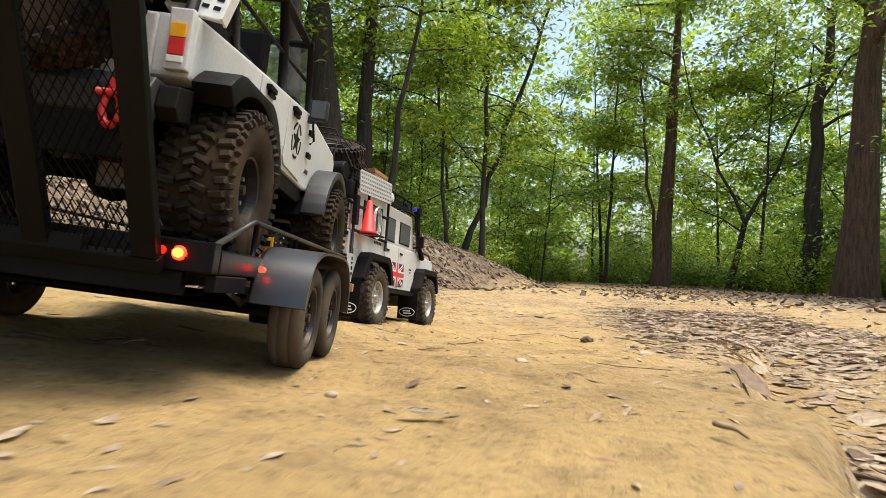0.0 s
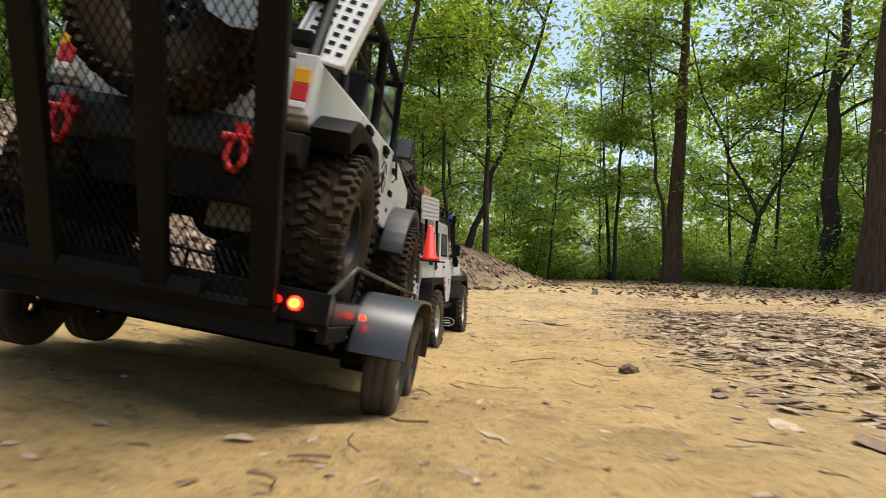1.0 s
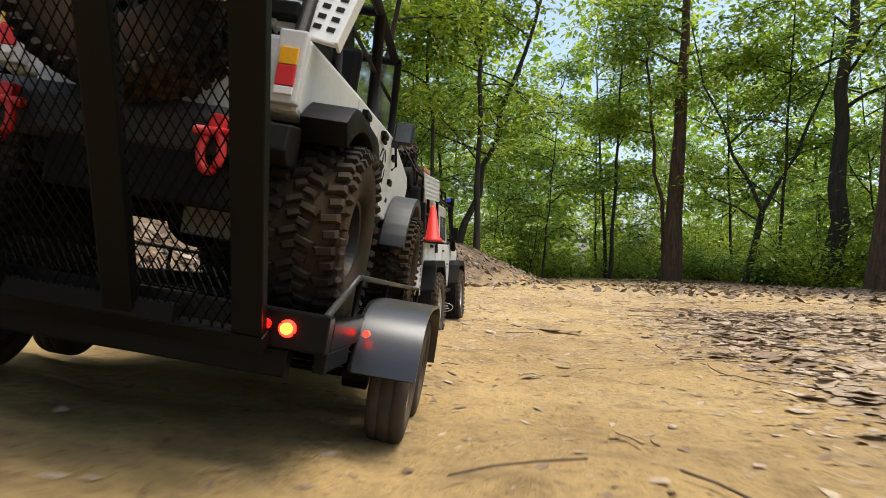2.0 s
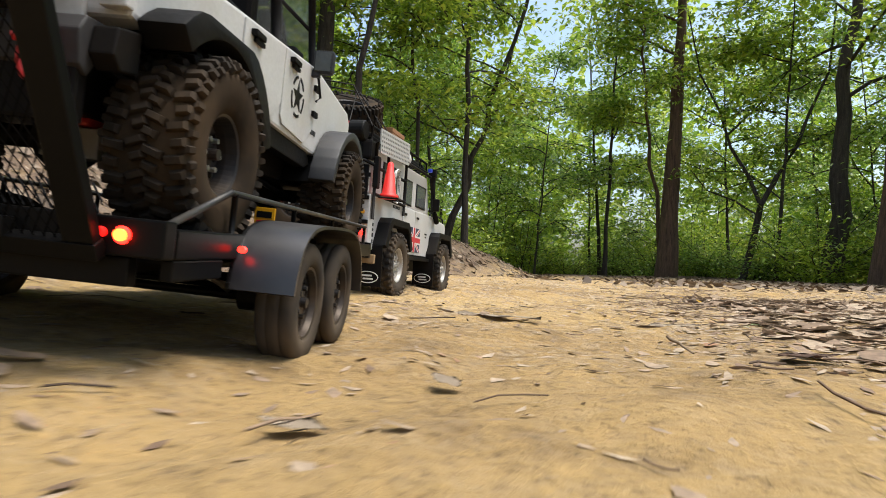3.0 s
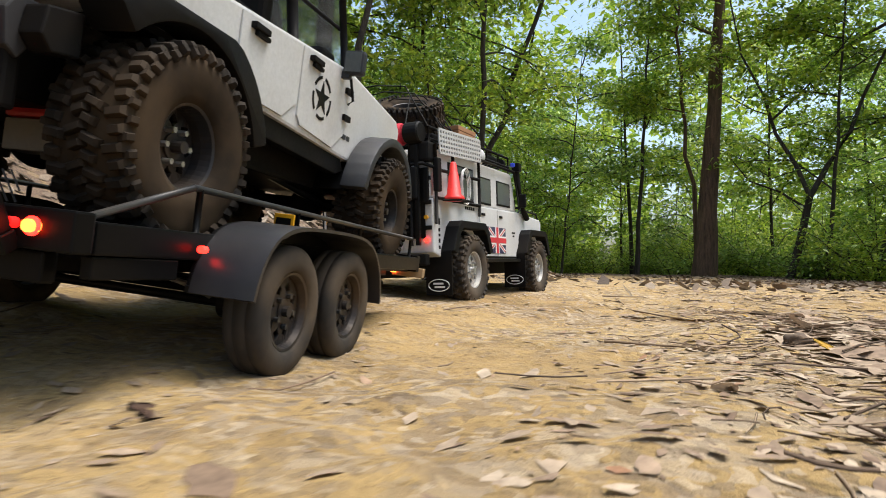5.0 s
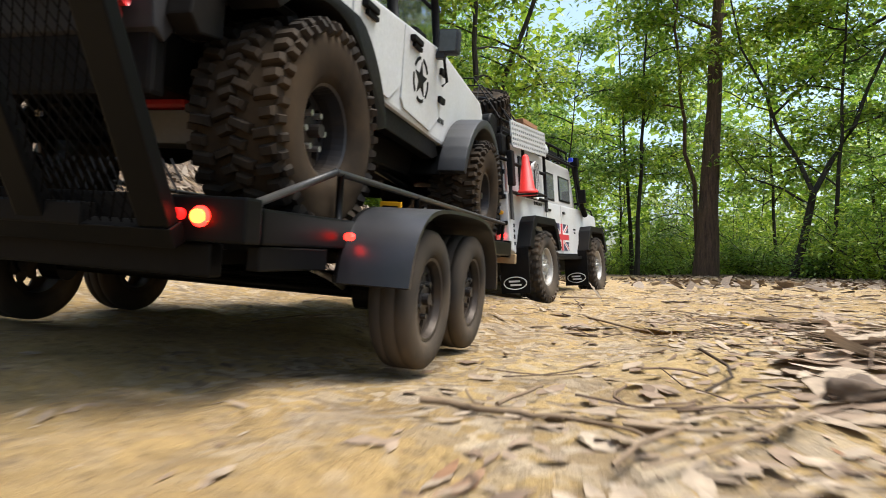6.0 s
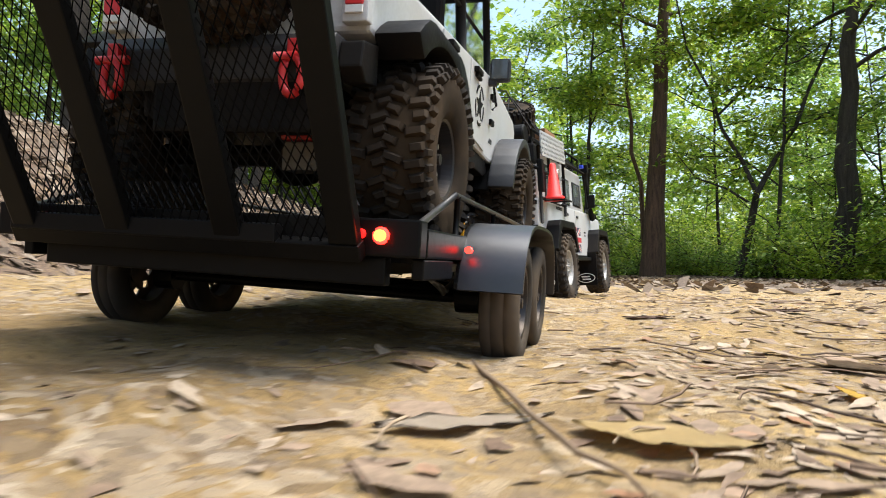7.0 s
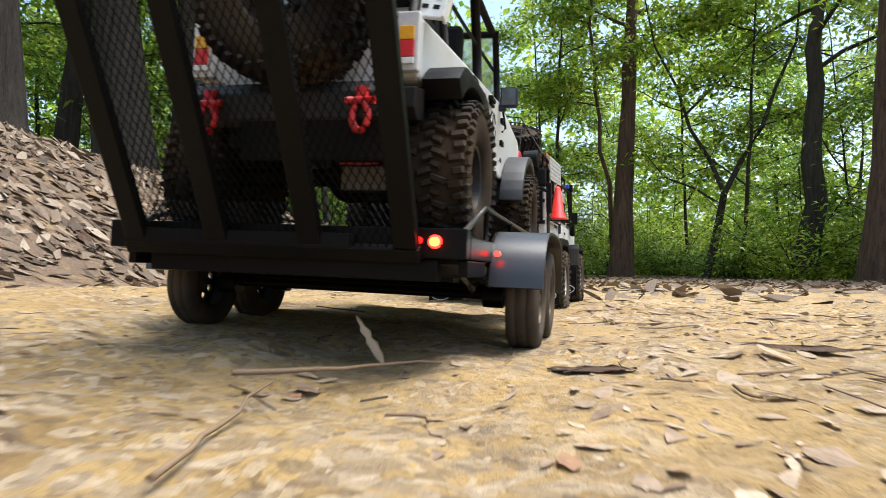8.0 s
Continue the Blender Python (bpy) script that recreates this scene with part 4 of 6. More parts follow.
# ---- white off-road car on the trailer, same origin as the trailer ----
JR, JY0, JY1, JZ = 0.0496, -0.0460, 0.262, 0.1105


def star_mesh(r, ring, thick):
    """Five-pointed star in a broken ring, standing in the yz plane."""
    bm = bmesh.new()
    pts = []
    for k in range(10):
        q = r * (0.80 if k % 2 == 0 else 0.31)
        a = math.pi / 2 + k * math.tau / 10
        pts.append((q * math.cos(a), q * math.sin(a)))
    prism(bm, pts, 0, thick)
    for k in range(5):
        a0 = 90 + 72 * k + 12
        outer = arch(0, 0, r, a0, a0 + 50, 7)
        inn = arch(0, 0, r * 0.86, a0 + 50, a0, 7)
        prism(bm, outer + inn, 0, thick)
    return bm


def build_jeep():
    jp = thing("toy_off_road_car", "white open-top scale-model off-road car strapped on the trailer", "toy car")
    hw = 0.071
    x0, x1 = XC - hw, XC + hw
    poly = [(-0.0985, 0.167), *arch(JY0, JZ, 0.062, 122, 38), (0.03, 0.160), (0.19, 0.152), *arch(JY1, JZ, 0.064, 140, 38), (0.330, 0.152), (0.334, 0.205), (0.322, 0.214), (0.192, 0.226), (0.02, 0.213), (-0.0965, 0.203)]
    part("body", prism(bmesh.new(), poly, x0, x1, 0.0025), WHITE, jp, "scuffed white painted body tub")
    part("interior", B(x0 + 0.008, x1 - 0.008, -0.098, 0.165, 0.2115, 0.219, 0.001), BLACK, jp, "black cabin floor")
    for xs in (XC - 0.035, XC + 0.035):
        for y in (0.005, 0.085):
            part("seat", B(xs - 0.02, xs + 0.02, y - 0.014, y, 0.215, 0.262, 0.004), BLACK, jp, "black seat")
    part("dashboard", B(x0 + 0.008, x1 - 0.008, 0.15, 0.175, 0.215, 0.233, 0.003), BLACK, jp)
    part("hood_panel", B(x0 + 0.02, x1 - 0.02, 0.205, 0.318, 0.2225, 0.2245, 0.0008, Matrix.Translation((0, 0, 0))), WHITE, jp, "raised white bonnet panel", at=Matrix.Translation((0, 0.262, 0.2135)) @ Matrix.Rotation(radians(-5), 4, "X") @ Matrix.Translation((0, -0.262, -0.2165)))
    part("chassis", B(XC - 0.045, XC + 0.045, -0.105, 0.33, 0.125, 0.149, 0.003), BLACK, jp, "dark underbody and frame")
    part("front_bumper", B(x0 + 0.004, x1 - 0.004, 0.336, 0.352, 0.145, 0.168, 0.003), BLACK, jp)
    # rocker, skid side and lower cladding, with a torn lower edge
    for s in (0, 1):
        f = (lambda x: x) if s == 0 else mirror_x
        a, b = sorted((f(x1 - 0.012), f(x1 - 0.003)))
        part("rocker", prism(bmesh.new(), [(0.012, 0.166), (0.012, 0.150), (0.03, 0.146), (0.19, 0.138), (0.205, 0.143), (0.19, 0.160), (0.10, 0.165)], a, b, 0.001), BLACK, jp, "black rocker guard")
        # fender flares
        for cy, a0, a1, big in ((JY0, 133, 16, 0.076), (JY1, 165, 20, 0.073)):
            outer = arch(cy, JZ, big, a0, a1, 17)
            inn = arch(cy, JZ, big - (0.014 if cy < 0 else 0.008), a1, a0, 17)
            cap = 0.9 if cy < 0 else 1.1
            flat = [(y, min(z, JZ + big * cap)) for y, z in outer]
            low = [(y, min(z, JZ + big * cap - 0.006)) for y, z in inn]
            p, q = sorted((f(x1 + 0.001), f(x1 + 0.024)))
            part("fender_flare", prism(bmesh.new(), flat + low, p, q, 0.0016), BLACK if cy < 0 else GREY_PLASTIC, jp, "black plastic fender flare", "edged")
            well = arch(cy, JZ, big - 0.008, a0, a1, 11)
            p, q = sorted((f(x1 - 0.03), f(x1 + 0.0005)))
            part("wheel_well", prism(bmesh.new(), [(y, min(z, JZ + big * 0.9 - 0.006)) for y, z in well] + [(y, min(z, JZ + big * 0.9 - 0.01)) for y, z in arch(cy, JZ, big - 0.012, a1, a0, 11)], p, q), BLACK, jp)
        xs = f(x1)
        th = 0.0014 if s == 0 else -0.0014
        # doors with seams, handles and hinges
        for y0, y1, zl, zr, top0, top1 in ((0.022, 0.1005, 0.163, 0.161, 0.2105, 0.2165), (0.1025, 0.186, 0.161, 0.156, 0.2168, 0.2225)):
            p, q = sorted((xs, xs + th))
            door = part("door", prism(bmesh.new(), [(y0, zl + 0.006), (y0 + 0.006, zl), (y1 - 0.02, zr), (y1, zr + 0.014), (y1, top1), (y0, top0)], p, q, 0.0004), WHITE, jp, "white door")
            hx = xs + th * 2
            hy = y0 + 0.018
            p, q = sorted((xs + th, xs + th * 4))
            hb = bmesh.new()
            box(hb, p, q, hy - 0.009, hy + 0.009, top0 - 0.0075, top0 - 0.0035, 0.0008)
            box(hb, *sorted((xs + th, xs + th * 3)), hy - 0.004, hy + 0.012, top0 - 0.0105, top0 - 0.0075, 0.0008)
            part("door_handle", hb, BLACK, door, "black door handle")
            if y0 > 0.1:
                for z in (zr + 0.026, zr + 0.048):
                    part("hinge", B(*sorted((xs + th, xs + th * 3)), y1 - 0.006, y1 + 0.007, z, z + 0.005, 0.0006), BLACK, door)
        part("star", star_mesh(0.0165, 0.002, 0.0005), BLACK, jp, "black star in a broken ring", at=Matrix.Translation((xs + (th * 1.02 if s == 0 else th * 1.02 - 0.0005), 0.1385, 0.1885)))
        for k, (w, y) in enumerate(((0.004, 0.185), (0.007, 0.1915), (0.006, 0.2))):
            part("badge", B(*sorted((xs, xs + th * 0.4)), y - w / 2, y + w / 2, 0.168, 0.172 if k else 0.176), GREY_PLASTIC, jp)
        # mirror
        mb = bmesh.new()
        box(mb, *sorted((xs + th * 1.5, xs + th * 14)), 0.168, 0.177, 0.2165, 0.2365, 0.003)
        box(mb, *sorted((xs - th, xs + th * 6)), 0.169, 0.175, 0.2135, 0.2195, 0.001)
        mirror = part("side_mirror", mb, GREY_PLASTIC, jp, "dark grey side mirror")
        part("mirror_glass", B(*sorted((xs + th * 3, xs + th * 12.5)), 0.1672, 0.1678, 0.2185, 0.2345), DARK_GLASS, mirror)
        part("antenna_bracket", tube(bmesh.new(), [(xs + th * 2, 0.186, 0.218), (xs + th * 4, 0.189, 0.20), (xs + th * 2, 0.186, 0.196)], 0.0012, 6), BLACK, jp)
    # windscreen
    for xs in (x0 + 0.003, x1 - 0.003):
        part("windscreen_post", tube(bmesh.new(), [(xs, 0.185, 0.222), (xs, 0.160, 0.285)], 0.0032, 8), BLACK, jp, "", True)
    part("windscreen_header", tube(bmesh.new(), [(x0, 0.160, 0.285), (x1, 0.160, 0.285)], 0.0035, 8), BLACK, jp, "", True)
    part("windscreen_base", tube(bmesh.new(), [(x0, 0.185, 0.2235), (x1, 0.185, 0.2235)], 0.003, 8), BLACK, jp, "", True)
    part("windscreen", B(x0 + 0.004, x1 - 0.004, -0.0006, 0.0006, 0.003, 0.064), GLASS, jp, "clear windscreen", at=Matrix.Translation((0, 0.1845, 0.2225)) @ Matrix.Rotation(radians(21.5), 4, "X"))
    # roll cage
    for s in (x0 + 0.006, x1 - 0.006):
        part("roll_bar", tube(bmesh.new(), [(s, -0.095, 0.203), (s, -0.078, 0.262), (s, -0.06, 0.284), (s, 0.07, 0.289), (s, 0.160, 0.286)], 0.0036, 8), BLACK, jp, "black roll cage tube", True)
        part("roll_bar", tube(bmesh.new(), [(s, 0.098, 0.216), (s, 0.088, 0.25), (s, 0.07, 0.289)], 0.0042, 8), BLACK, jp, "", True)
        part("roll_bar", tube(bmesh.new(), [(s, -0.02, 0.212), (s, -0.055, 0.284)], 0.003, 8), BLACK, jp, "", True)
        part("window_rail", tube(bmesh.new(), [(s, -0.07, 0.245), (s, 0.09, 0.25), (s, 0.172, 0.254)], 0.0016, 6), BLACK, jp, "", True)
    for y, z in ((-0.06, 0.284), (0.07, 0.289), (-0.085, 0.245)):
        part("roll_bar", tube(bmesh.new(), [(x0 + 0.006, y, z), (x1 - 0.006, y, z)], 0.0036, 8), BLACK, jp, "", True)
    # rear: bumper, lamps, shackles, spare wheel, shovel, boards
    part("tailgate", B(x0 + 0.02, x1 - 0.02, -0.1085, -0.1055, 0.155, 0.2, 0.001), WHITE, jp, "white tailgate")
    bb = prism(bmesh.new(), [(-0.107, 0.150), (-0.118, 0.136), (-0.124, 0.140), (-0.126, 0.154), (-0.121, 0.161), (-0.107, 0.161)], XC - 0.062, XC + 0.062, 0.001)
    bumper = part("rear_bumper", bb, GREY_PLASTIC, jp, "dark grey steel rear bumper")
    for sx in (1, -1):
        wing = prism(bmesh.new(), [(-0.100, 0.142), (-0.114, 0.140), (-0.120, 0.146), (-0.118, 0.158), (-0.100, 0.161)], *sorted((XC + sx * 0.0625, XC + sx * 0.074)), 0.001)
        part("bumper_wing", wing, BLACK, bumper)
        cx = XC + sx * 0.0465
        ring = [(cx + 0.0045 * math.cos(a), -0.1305, 0.1395 + 0.0085 * math.sin(a)) for a in [k * math.tau / 18 for k in range(18)]]
        part("shackle", tube(bmesh.new(), ring, 0.0021, 8, True), RED, bumper, "red recovery shackle", True)
        part("shackle_lug", B(cx - 0.003, cx + 0.003, -0.131, -0.1255, 0.1475, 0.1555, 0.0006), RED, bumper)
        part("shackle_pin", tube(bmesh.new(), [(cx - 0.0085, -0.1305, 0.1475), (cx + 0.0085, -0.1305, 0.1475)], 0.0022, 8), RED, bumper, "", True)
        tx = XC + sx * 0.0655
        lamp = part("tail_light", B(tx - 0.0065, tx + 0.0065, -0.1115, -0.105, 0.169, 0.203, 0.001), WHITE, jp, "white tail light housing")
        part("lens_amber", B(tx - 0.0043, tx + 0.0043, -0.1132, -0.1117, 0.1862, 0.194, 0.0004), YELLOW, lamp, "amber lens")
        part("lens_red", B(tx - 0.0043, tx + 0.0043, -0.1132, -0.1117, 0.1765, 0.1858, 0.0004), RED, lamp, "red lens")
        part("lens_clear", B(tx - 0.0043, tx + 0.0043, -0.1132, -0.1117, 0.1725, 0.1761, 0.0004), PRINT_WHITE, lamp)
    spare_at = Matrix.Translation((XC + 0.002, -0.134, 0.205)) @ Matrix.Rotation(radians(-90), 4, "Z")
    sp = wheel(jp, spare_at, 0.05, 0.036, "mud")
    part("shovel_blade", prism(bmesh.new(), [(-0.016, 0.0), (-0.019, 0.012), (-0.017, 0.028), (-0.009, 0.04), (0.0, 0.045), (0.009, 0.04), (0.017, 0.028), (0.019, 0.012), (0.016, 0.0)], 0, 0.0015), SILVER, jp, "bare metal shovel blade", at=Matrix.Translation((XC + 0.03, -0.158, 0.232)) @ Matrix.Rotation(radians(150), 4, "Y") @ Matrix.Rotation(radians(90), 4, "Z"))
    part("shovel_handle", tube(bmesh.new(), [(XC + 0.028, -0.158, 0.23), (XC - 0.03, -0.156, 0.29)], 0.0028, 8), SILVER, jp, "", True)
    board = B(-0.0155, 0.0155, -0.0015, 0.0015, 0, 0.105, 0.001)
    bd = part("traction_board", board, PRINT_WHITE, jp, "white perforated traction board", at=Matrix.Translation((XC + 0.066, -0.09, 0.205)) @ Matrix.Rotation(radians(-14), 4, "X") @ Matrix.Rotation(radians(10), 4, "Y"))
    for r in range(16):
        slots = bmesh.new()
        for c in range(4):
            box(slots, -0.0125 + c * 0.007, -0.0085 + c * 0.007, -0.0019, 0.0019, 0.006 + r * 0.006, 0.0085 + r * 0.006)
        part("slot", slots, BLACK, bd)
    for sx in (1, -1):
        part("edge_fold", B(*sorted((sx * 0.0156, sx * 0.0172)), -0.004, 0.004, 0, 0.105), PRINT_WHITE, bd)
    # axles and running gear
    for y in (JY0, JY1):
        part("axle", tube(bmesh.new(), [(XC - 0.075, y, JZ), (XC + 0.075, y, JZ)], 0.006, 10), BLACK, jp, "", True)
        d = bmesh.new()
        bmesh.ops.create_uvsphere(d, u_segments=14, v_segments=10, radius=0.017)
        part("axle_housing", d, BLACK, jp, "", True, at=Matrix.Translation((XC + 0.012, y, JZ)))
        for sx in (-1, 1):
            part("shock", tube(bmesh.new(), [(XC + sx * 0.05, y + 0.012, JZ), (XC + sx * 0.045, y + 0.02, 0.175)], 0.0055, 8), BLACK, jp, "", True)
            part("link", tube(bmesh.new(), [(XC + sx * 0.04, y, JZ - 0.004), (XC + sx * 0.025, (JY0 + JY1) / 2, 0.128)], 0.003, 6), BLACK_STEEL, jp, "", True)
    part("rear_guard", B(XC - 0.03, XC + 0.06, -0.116, -0.1078, 0.116, 0.1495, 0.002), BLACK, jp, "black guard box under the tail")
    part("servo_box", B(XC + 0.015, XC + 0.045, -0.072, -0.056, 0.105, 0.12, 0.001), PLATE, jp, "pale printed plate under the rear axle")
    part("gear_case", B(XC + 0.012, XC + 0.038, -0.07, -0.05, 0.121, 0.131, 0.002), RED, jp, "dark red gear case")
    # the body sits low on its springs, with a short tail
    tail = ("tailgate", "rear_bumper", "tail_light", "shovel_blade", "shovel_handle", "wheel")
    sprung = [ob for ob in jp.children if ob.name.split(".")[0] not in ("axle", "axle_housing", "link")]
    for ob in sprung:
        short = 0.0062 if ob.name.split(".")[0] in tail else 0.0
        ob.matrix_basis = Matrix.Translation((0, short, -0.0055)) @ ob.matrix_basis
    for y in (JY0, JY1):
        wheel(jp, Matrix.Translation((-0.0610, y, JZ)), JR, 0.040, "mud")
        wheel(jp, Matrix.Translation((mirror_x(-0.0610), y, JZ)) @ FLIP, JR, 0.040, "mud")
    return jp


# ---- white expedition truck that tows: origin under its rear wheel, y ahead ----
TC, TR_ = -0.110, 0.054


def tm(x):
    return 2 * TC - x


def build_truck():
    tk = thing("toy_expedition_truck", "white scale-model expedition truck with a loaded roof rack", "toy truck")
    x1, x0 = -0.017, tm(-0.017)
    low = [(-0.100, 0.080), (-0.066, 0.070), *arch(0, TR_, 0.063, 165, 15), (0.262, 0.070), *arch(0.324, TR_, 0.062, 165, 15), (0.392, 0.085), (0.404, 0.092), (0.404, 0.146), (0.396, 0.153), (0.268, 0.160), (-0.101, 0.157)]
    part("body", prism(bmesh.new(), low, x0, x1, 0.0025), WHITE, tk, "white lower body with squared wheel arches")
    cab = [(-0.101, 0.1575), (-0.099, 0.222), (-0.092, 0.231), (0.232, 0.231), (0.240, 0.226), (0.263, 0.1605)]
    part("cabin", prism(bmesh.new(), cab, x0 + 0.004, x1 - 0.004, 0.003), WHITE, tk, "white cabin with a flat roof")
    part("chassis", B(TC - 0.04, TC + 0.04, -0.095, 0.40, 0.045, 0.0695, 0.003), BLACK, tk, "dark underbody")
    for s in (0, 1):
        f = (lambda x: x) if s == 0 else tm
        o = 1 if s == 0 else -1
        xs, xc = f(x1), f(x1 - 0.004)

        def slab(name, x, t, y0, y1, z0, z1, mat, label="", bevel=0.0, owner=None):
            return part(name, B(*sorted((x, x + o * t)), y0, y1, z0, z1, bevel), mat, owner or tk, label)

        # windows: black frame, dark pane set in it
        for y0, y1, z0, z1 in ((-0.040, 0.055, 0.164, 0.216), (0.078, 0.132, 0.163, 0.209), (0.160, 0.228, 0.166, 0.210)):
            w = slab("window", xc, 0.0012, y0, y1, z0, z1, BLACK, "black-framed side window", 0.0004)
            part("pane", prism(bmesh.new(), [(y0 + 0.003, z0 + 0.003), (y1 - 0.003, z0 + 0.003), (y1 - (0.008 if y1 > 0.2 else 0.003), z1 - 0.003), (y0 + 0.003, z1 - 0.003)], *sorted((xc + o * 0.0013, xc + o * 0.0019))), DARK_GLASS, w, "dark reflecting glass")
        for y0, y1 in ((0.070, 0.148), (0.151, 0.258)):
            d = part("door", prism(bmesh.new(), [(y0, 0.076), (y1 - (0.02 if y1 > 0.2 else 0), 0.076), (y1, 0.1), (y1, 0.1565), (y0, 0.1565)], *sorted((xs, xs + o * 0.0012)), 0.0003), WHITE, tk, "white door")
            part("door_handle", B(*sorted((xs + o * 0.0013, xs + o * 0.003)), y0 + 0.006, y0 + 0.02, 0.143, 0.147, 0.0005), BLACK, d)
        # flag panel across the doors
        y0, y1, z0, z1 = 0.100, 0.186, 0.081, 0.126
        xf = xs + o * 0.0013
        fl = slab("flag_panel", xf, 0.0007, y0, y1, z0, z1, NAVY, "printed flag panel with red and white crosses")
        yc, zc = (y0 + y1) / 2, (z0 + z1) / 2
        for k, (dy, dz) in enumerate(((1, 1), (1, -1))):
            n = Vector((-(z1 - z0) * dz, (y1 - y0))).normalized()
            for wd, mat, off in ((0.0042, PRINT_WHITE, 0.0008), (0.0014, PRINT_RED, 0.0011)):
                A, C = (y0, zc - dz * (z1 - z0) / 2), (y1, zc + dz * (z1 - z0) / 2)
                cut = 0.06
                A = (A[0] + (C[0] - A[0]) * cut, A[1] + (C[1] - A[1]) * cut)
                C = (C[0] - (C[0] - A[0]) * cut, C[1] - (C[1] - A[1]) * cut)
                poly = [(A[0] + n.x * wd, A[1] + n.y * wd * 0.8), (A[0] - n.x * wd, A[1] - n.y * wd * 0.8), (C[0] - n.x * wd, C[1] - n.y * wd * 0.8), (C[0] + n.x * wd, C[1] + n.y * wd * 0.8)]
                part("diagonal_stripe", prism(bmesh.new(), poly, *sorted((xf + o * (off + 0.0001 * k), xf + o * (off + 0.0002 + 0.0001 * k)))), mat, fl)
        slab("cross_stripe", xf, 0.0014, yc - 0.0085, yc + 0.0085, z0, z1, PRINT_WHITE, owner=fl)
        slab("cross_stripe", xf, 0.0014, y0, yc - 0.0085, zc - 0.0075, zc + 0.0075, PRINT_WHITE, owner=fl)
        slab("cross_stripe", xf, 0.0014, yc + 0.0085, y1, zc - 0.0075, zc + 0.0075, PRINT_WHITE, owner=fl)
        slab("cross_stripe", xf, 0.0017, yc - 0.005, yc + 0.005, z0, z1, PRINT_RED, owner=fl)
        slab("cross_stripe", xf, 0.0017, y0, yc - 0.005, zc - 0.0045, zc + 0.0045, PRINT_RED, owner=fl)
        slab("cross_stripe", xf, 0.0017, yc + 0.005, y1, zc - 0.0045, zc + 0.0045, PRINT_RED, owner=fl)
        # fender flares, sills, flaps
        for cy in (0.0, 0.324):
            out = [(cy - 0.078, 0.082), (cy - 0.058, 0.118), (cy - 0.046, 0.127), (cy + 0.046, 0.127), (cy + 0.058, 0.118), (cy + 0.076, 0.082)]
            inn = [(cy + 0.062, 0.078), (cy + 0.05, 0.108), (cy + 0.04, 0.116), (cy - 0.04, 0.116), (cy - 0.05, 0.108), (cy - 0.064, 0.078)]
            part("fender_flare", prism(bmesh.new(), out + inn, *sorted((xs - o * 0.002, xs + o * 0.021)), 0.0012), BLACK, tk, "black plastic fender flare")
            part("wheel_well", prism(bmesh.new(), arch(cy, TR_, 0.0625, 165, 15) + arch(cy, TR_, 0.060, 15, 165), *sorted((xs - o * 0.03, xs - o * 0.003))), BLACK, tk)
            fx = f(-0.021)
            flap = part("mud_flap", B(fx - 0.021, fx + 0.021, cy - 0.078, cy - 0.0755, 0.019, 0.082, 0.0006), BLACK, tk, "black mud flap with a pale oval print")
            ov = [(fx + 0.0165 * math.cos(k * math.tau / 24), cy - 0.0785, 0.033 + 0.0085 * math.sin(k * math.tau / 24)) for k in range(24)]
            part("oval_print", tube(bmesh.new(), ov, 0.0007, 5, True), PRINT_WHITE, flap)
            for q, z in enumerate((0.0355, 0.0305)):
                part("print_bar", B(fx - 0.009 + q * 0.002, fx + 0.007 + q * 0.002, cy - 0.0787, cy - 0.0782, z - 0.0013, z + 0.0013), PRINT_WHITE, flap)
        slab("sill_bar", xs - o * 0.004, 0.012, 0.068, 0.258, 0.066, 0.072, BLACK, "black sill bar", 0.001)
        slab("sill_panel", xs, 0.001, 0.072, 0.25, 0.0725, 0.0757, BLACK)
        # vertical lettering bars and small marks
        for z, h in ((0.12, 0.009), (0.11, 0.005), (0.103, 0.004), (0.094, 0.006), (0.085, 0.005)):
            slab("print_bar", xs, 0.0004, -0.084, -0.0785, z, z + h, BLACK)
        for k in range(5):
            slab("print_bar", xs, 0.0004, 0.012 + k * 0.008, 0.0175 + k * 0.008, 0.1485, 0.1535, BLACK)
        slab("print_bar", xs + o * 0.0012, 0.0004, 0.222, 0.238, 0.118, 0.121, BLACK)
        slab("print_bar", xs + o * 0.0012, 0.0004, 0.226, 0.234, 0.112, 0.115, BLACK)
        # outer cage
        xo = xs + o * 0.0035
        for pts in ([(xo, -0.092, 0.1575), (xo, 0.066, 0.1575)], [(xo, -0.092, 0.2335), (xo, 0.235, 0.2335), (xo, 0.262, 0.165)], [(xo, 0.064, 0.14), (xo, 0.064, 0.2335)], [(xo, -0.095, 0.12), (xo, -0.095, 0.2335)], [(xo, 0.151, 0.2335), (xo - o * 0.02, 0.151, 0.245)], [(xo, -0.095, 0.198), (xo, 0.064, 0.200)], [(xo, -0.036, 0.1575), (xo, -0.036, 0.2335)], [(xo, -0.095, 0.20), (xo - o * 0.012, -0.112, 0.205), (xo - o * 0.03, -0.114, 0.205)]):
            part("cage_tube", tube(bmesh.new(), pts, 0.0026, 7), BLACK, tk, "black outer cage tube", True)
        mb = bmesh.new()
        box(mb, *sorted((xs + o * 0.006, xs + o * 0.02)), 0.250, 0.257, 0.168, 0.193, 0.002)
        box(mb, *sorted((xs - o * 0.002, xs + o * 0.008)), 0.252, 0.256, 0.166, 0.170)
        part("side_mirror", mb, BLACK, tk, "black side mirror")
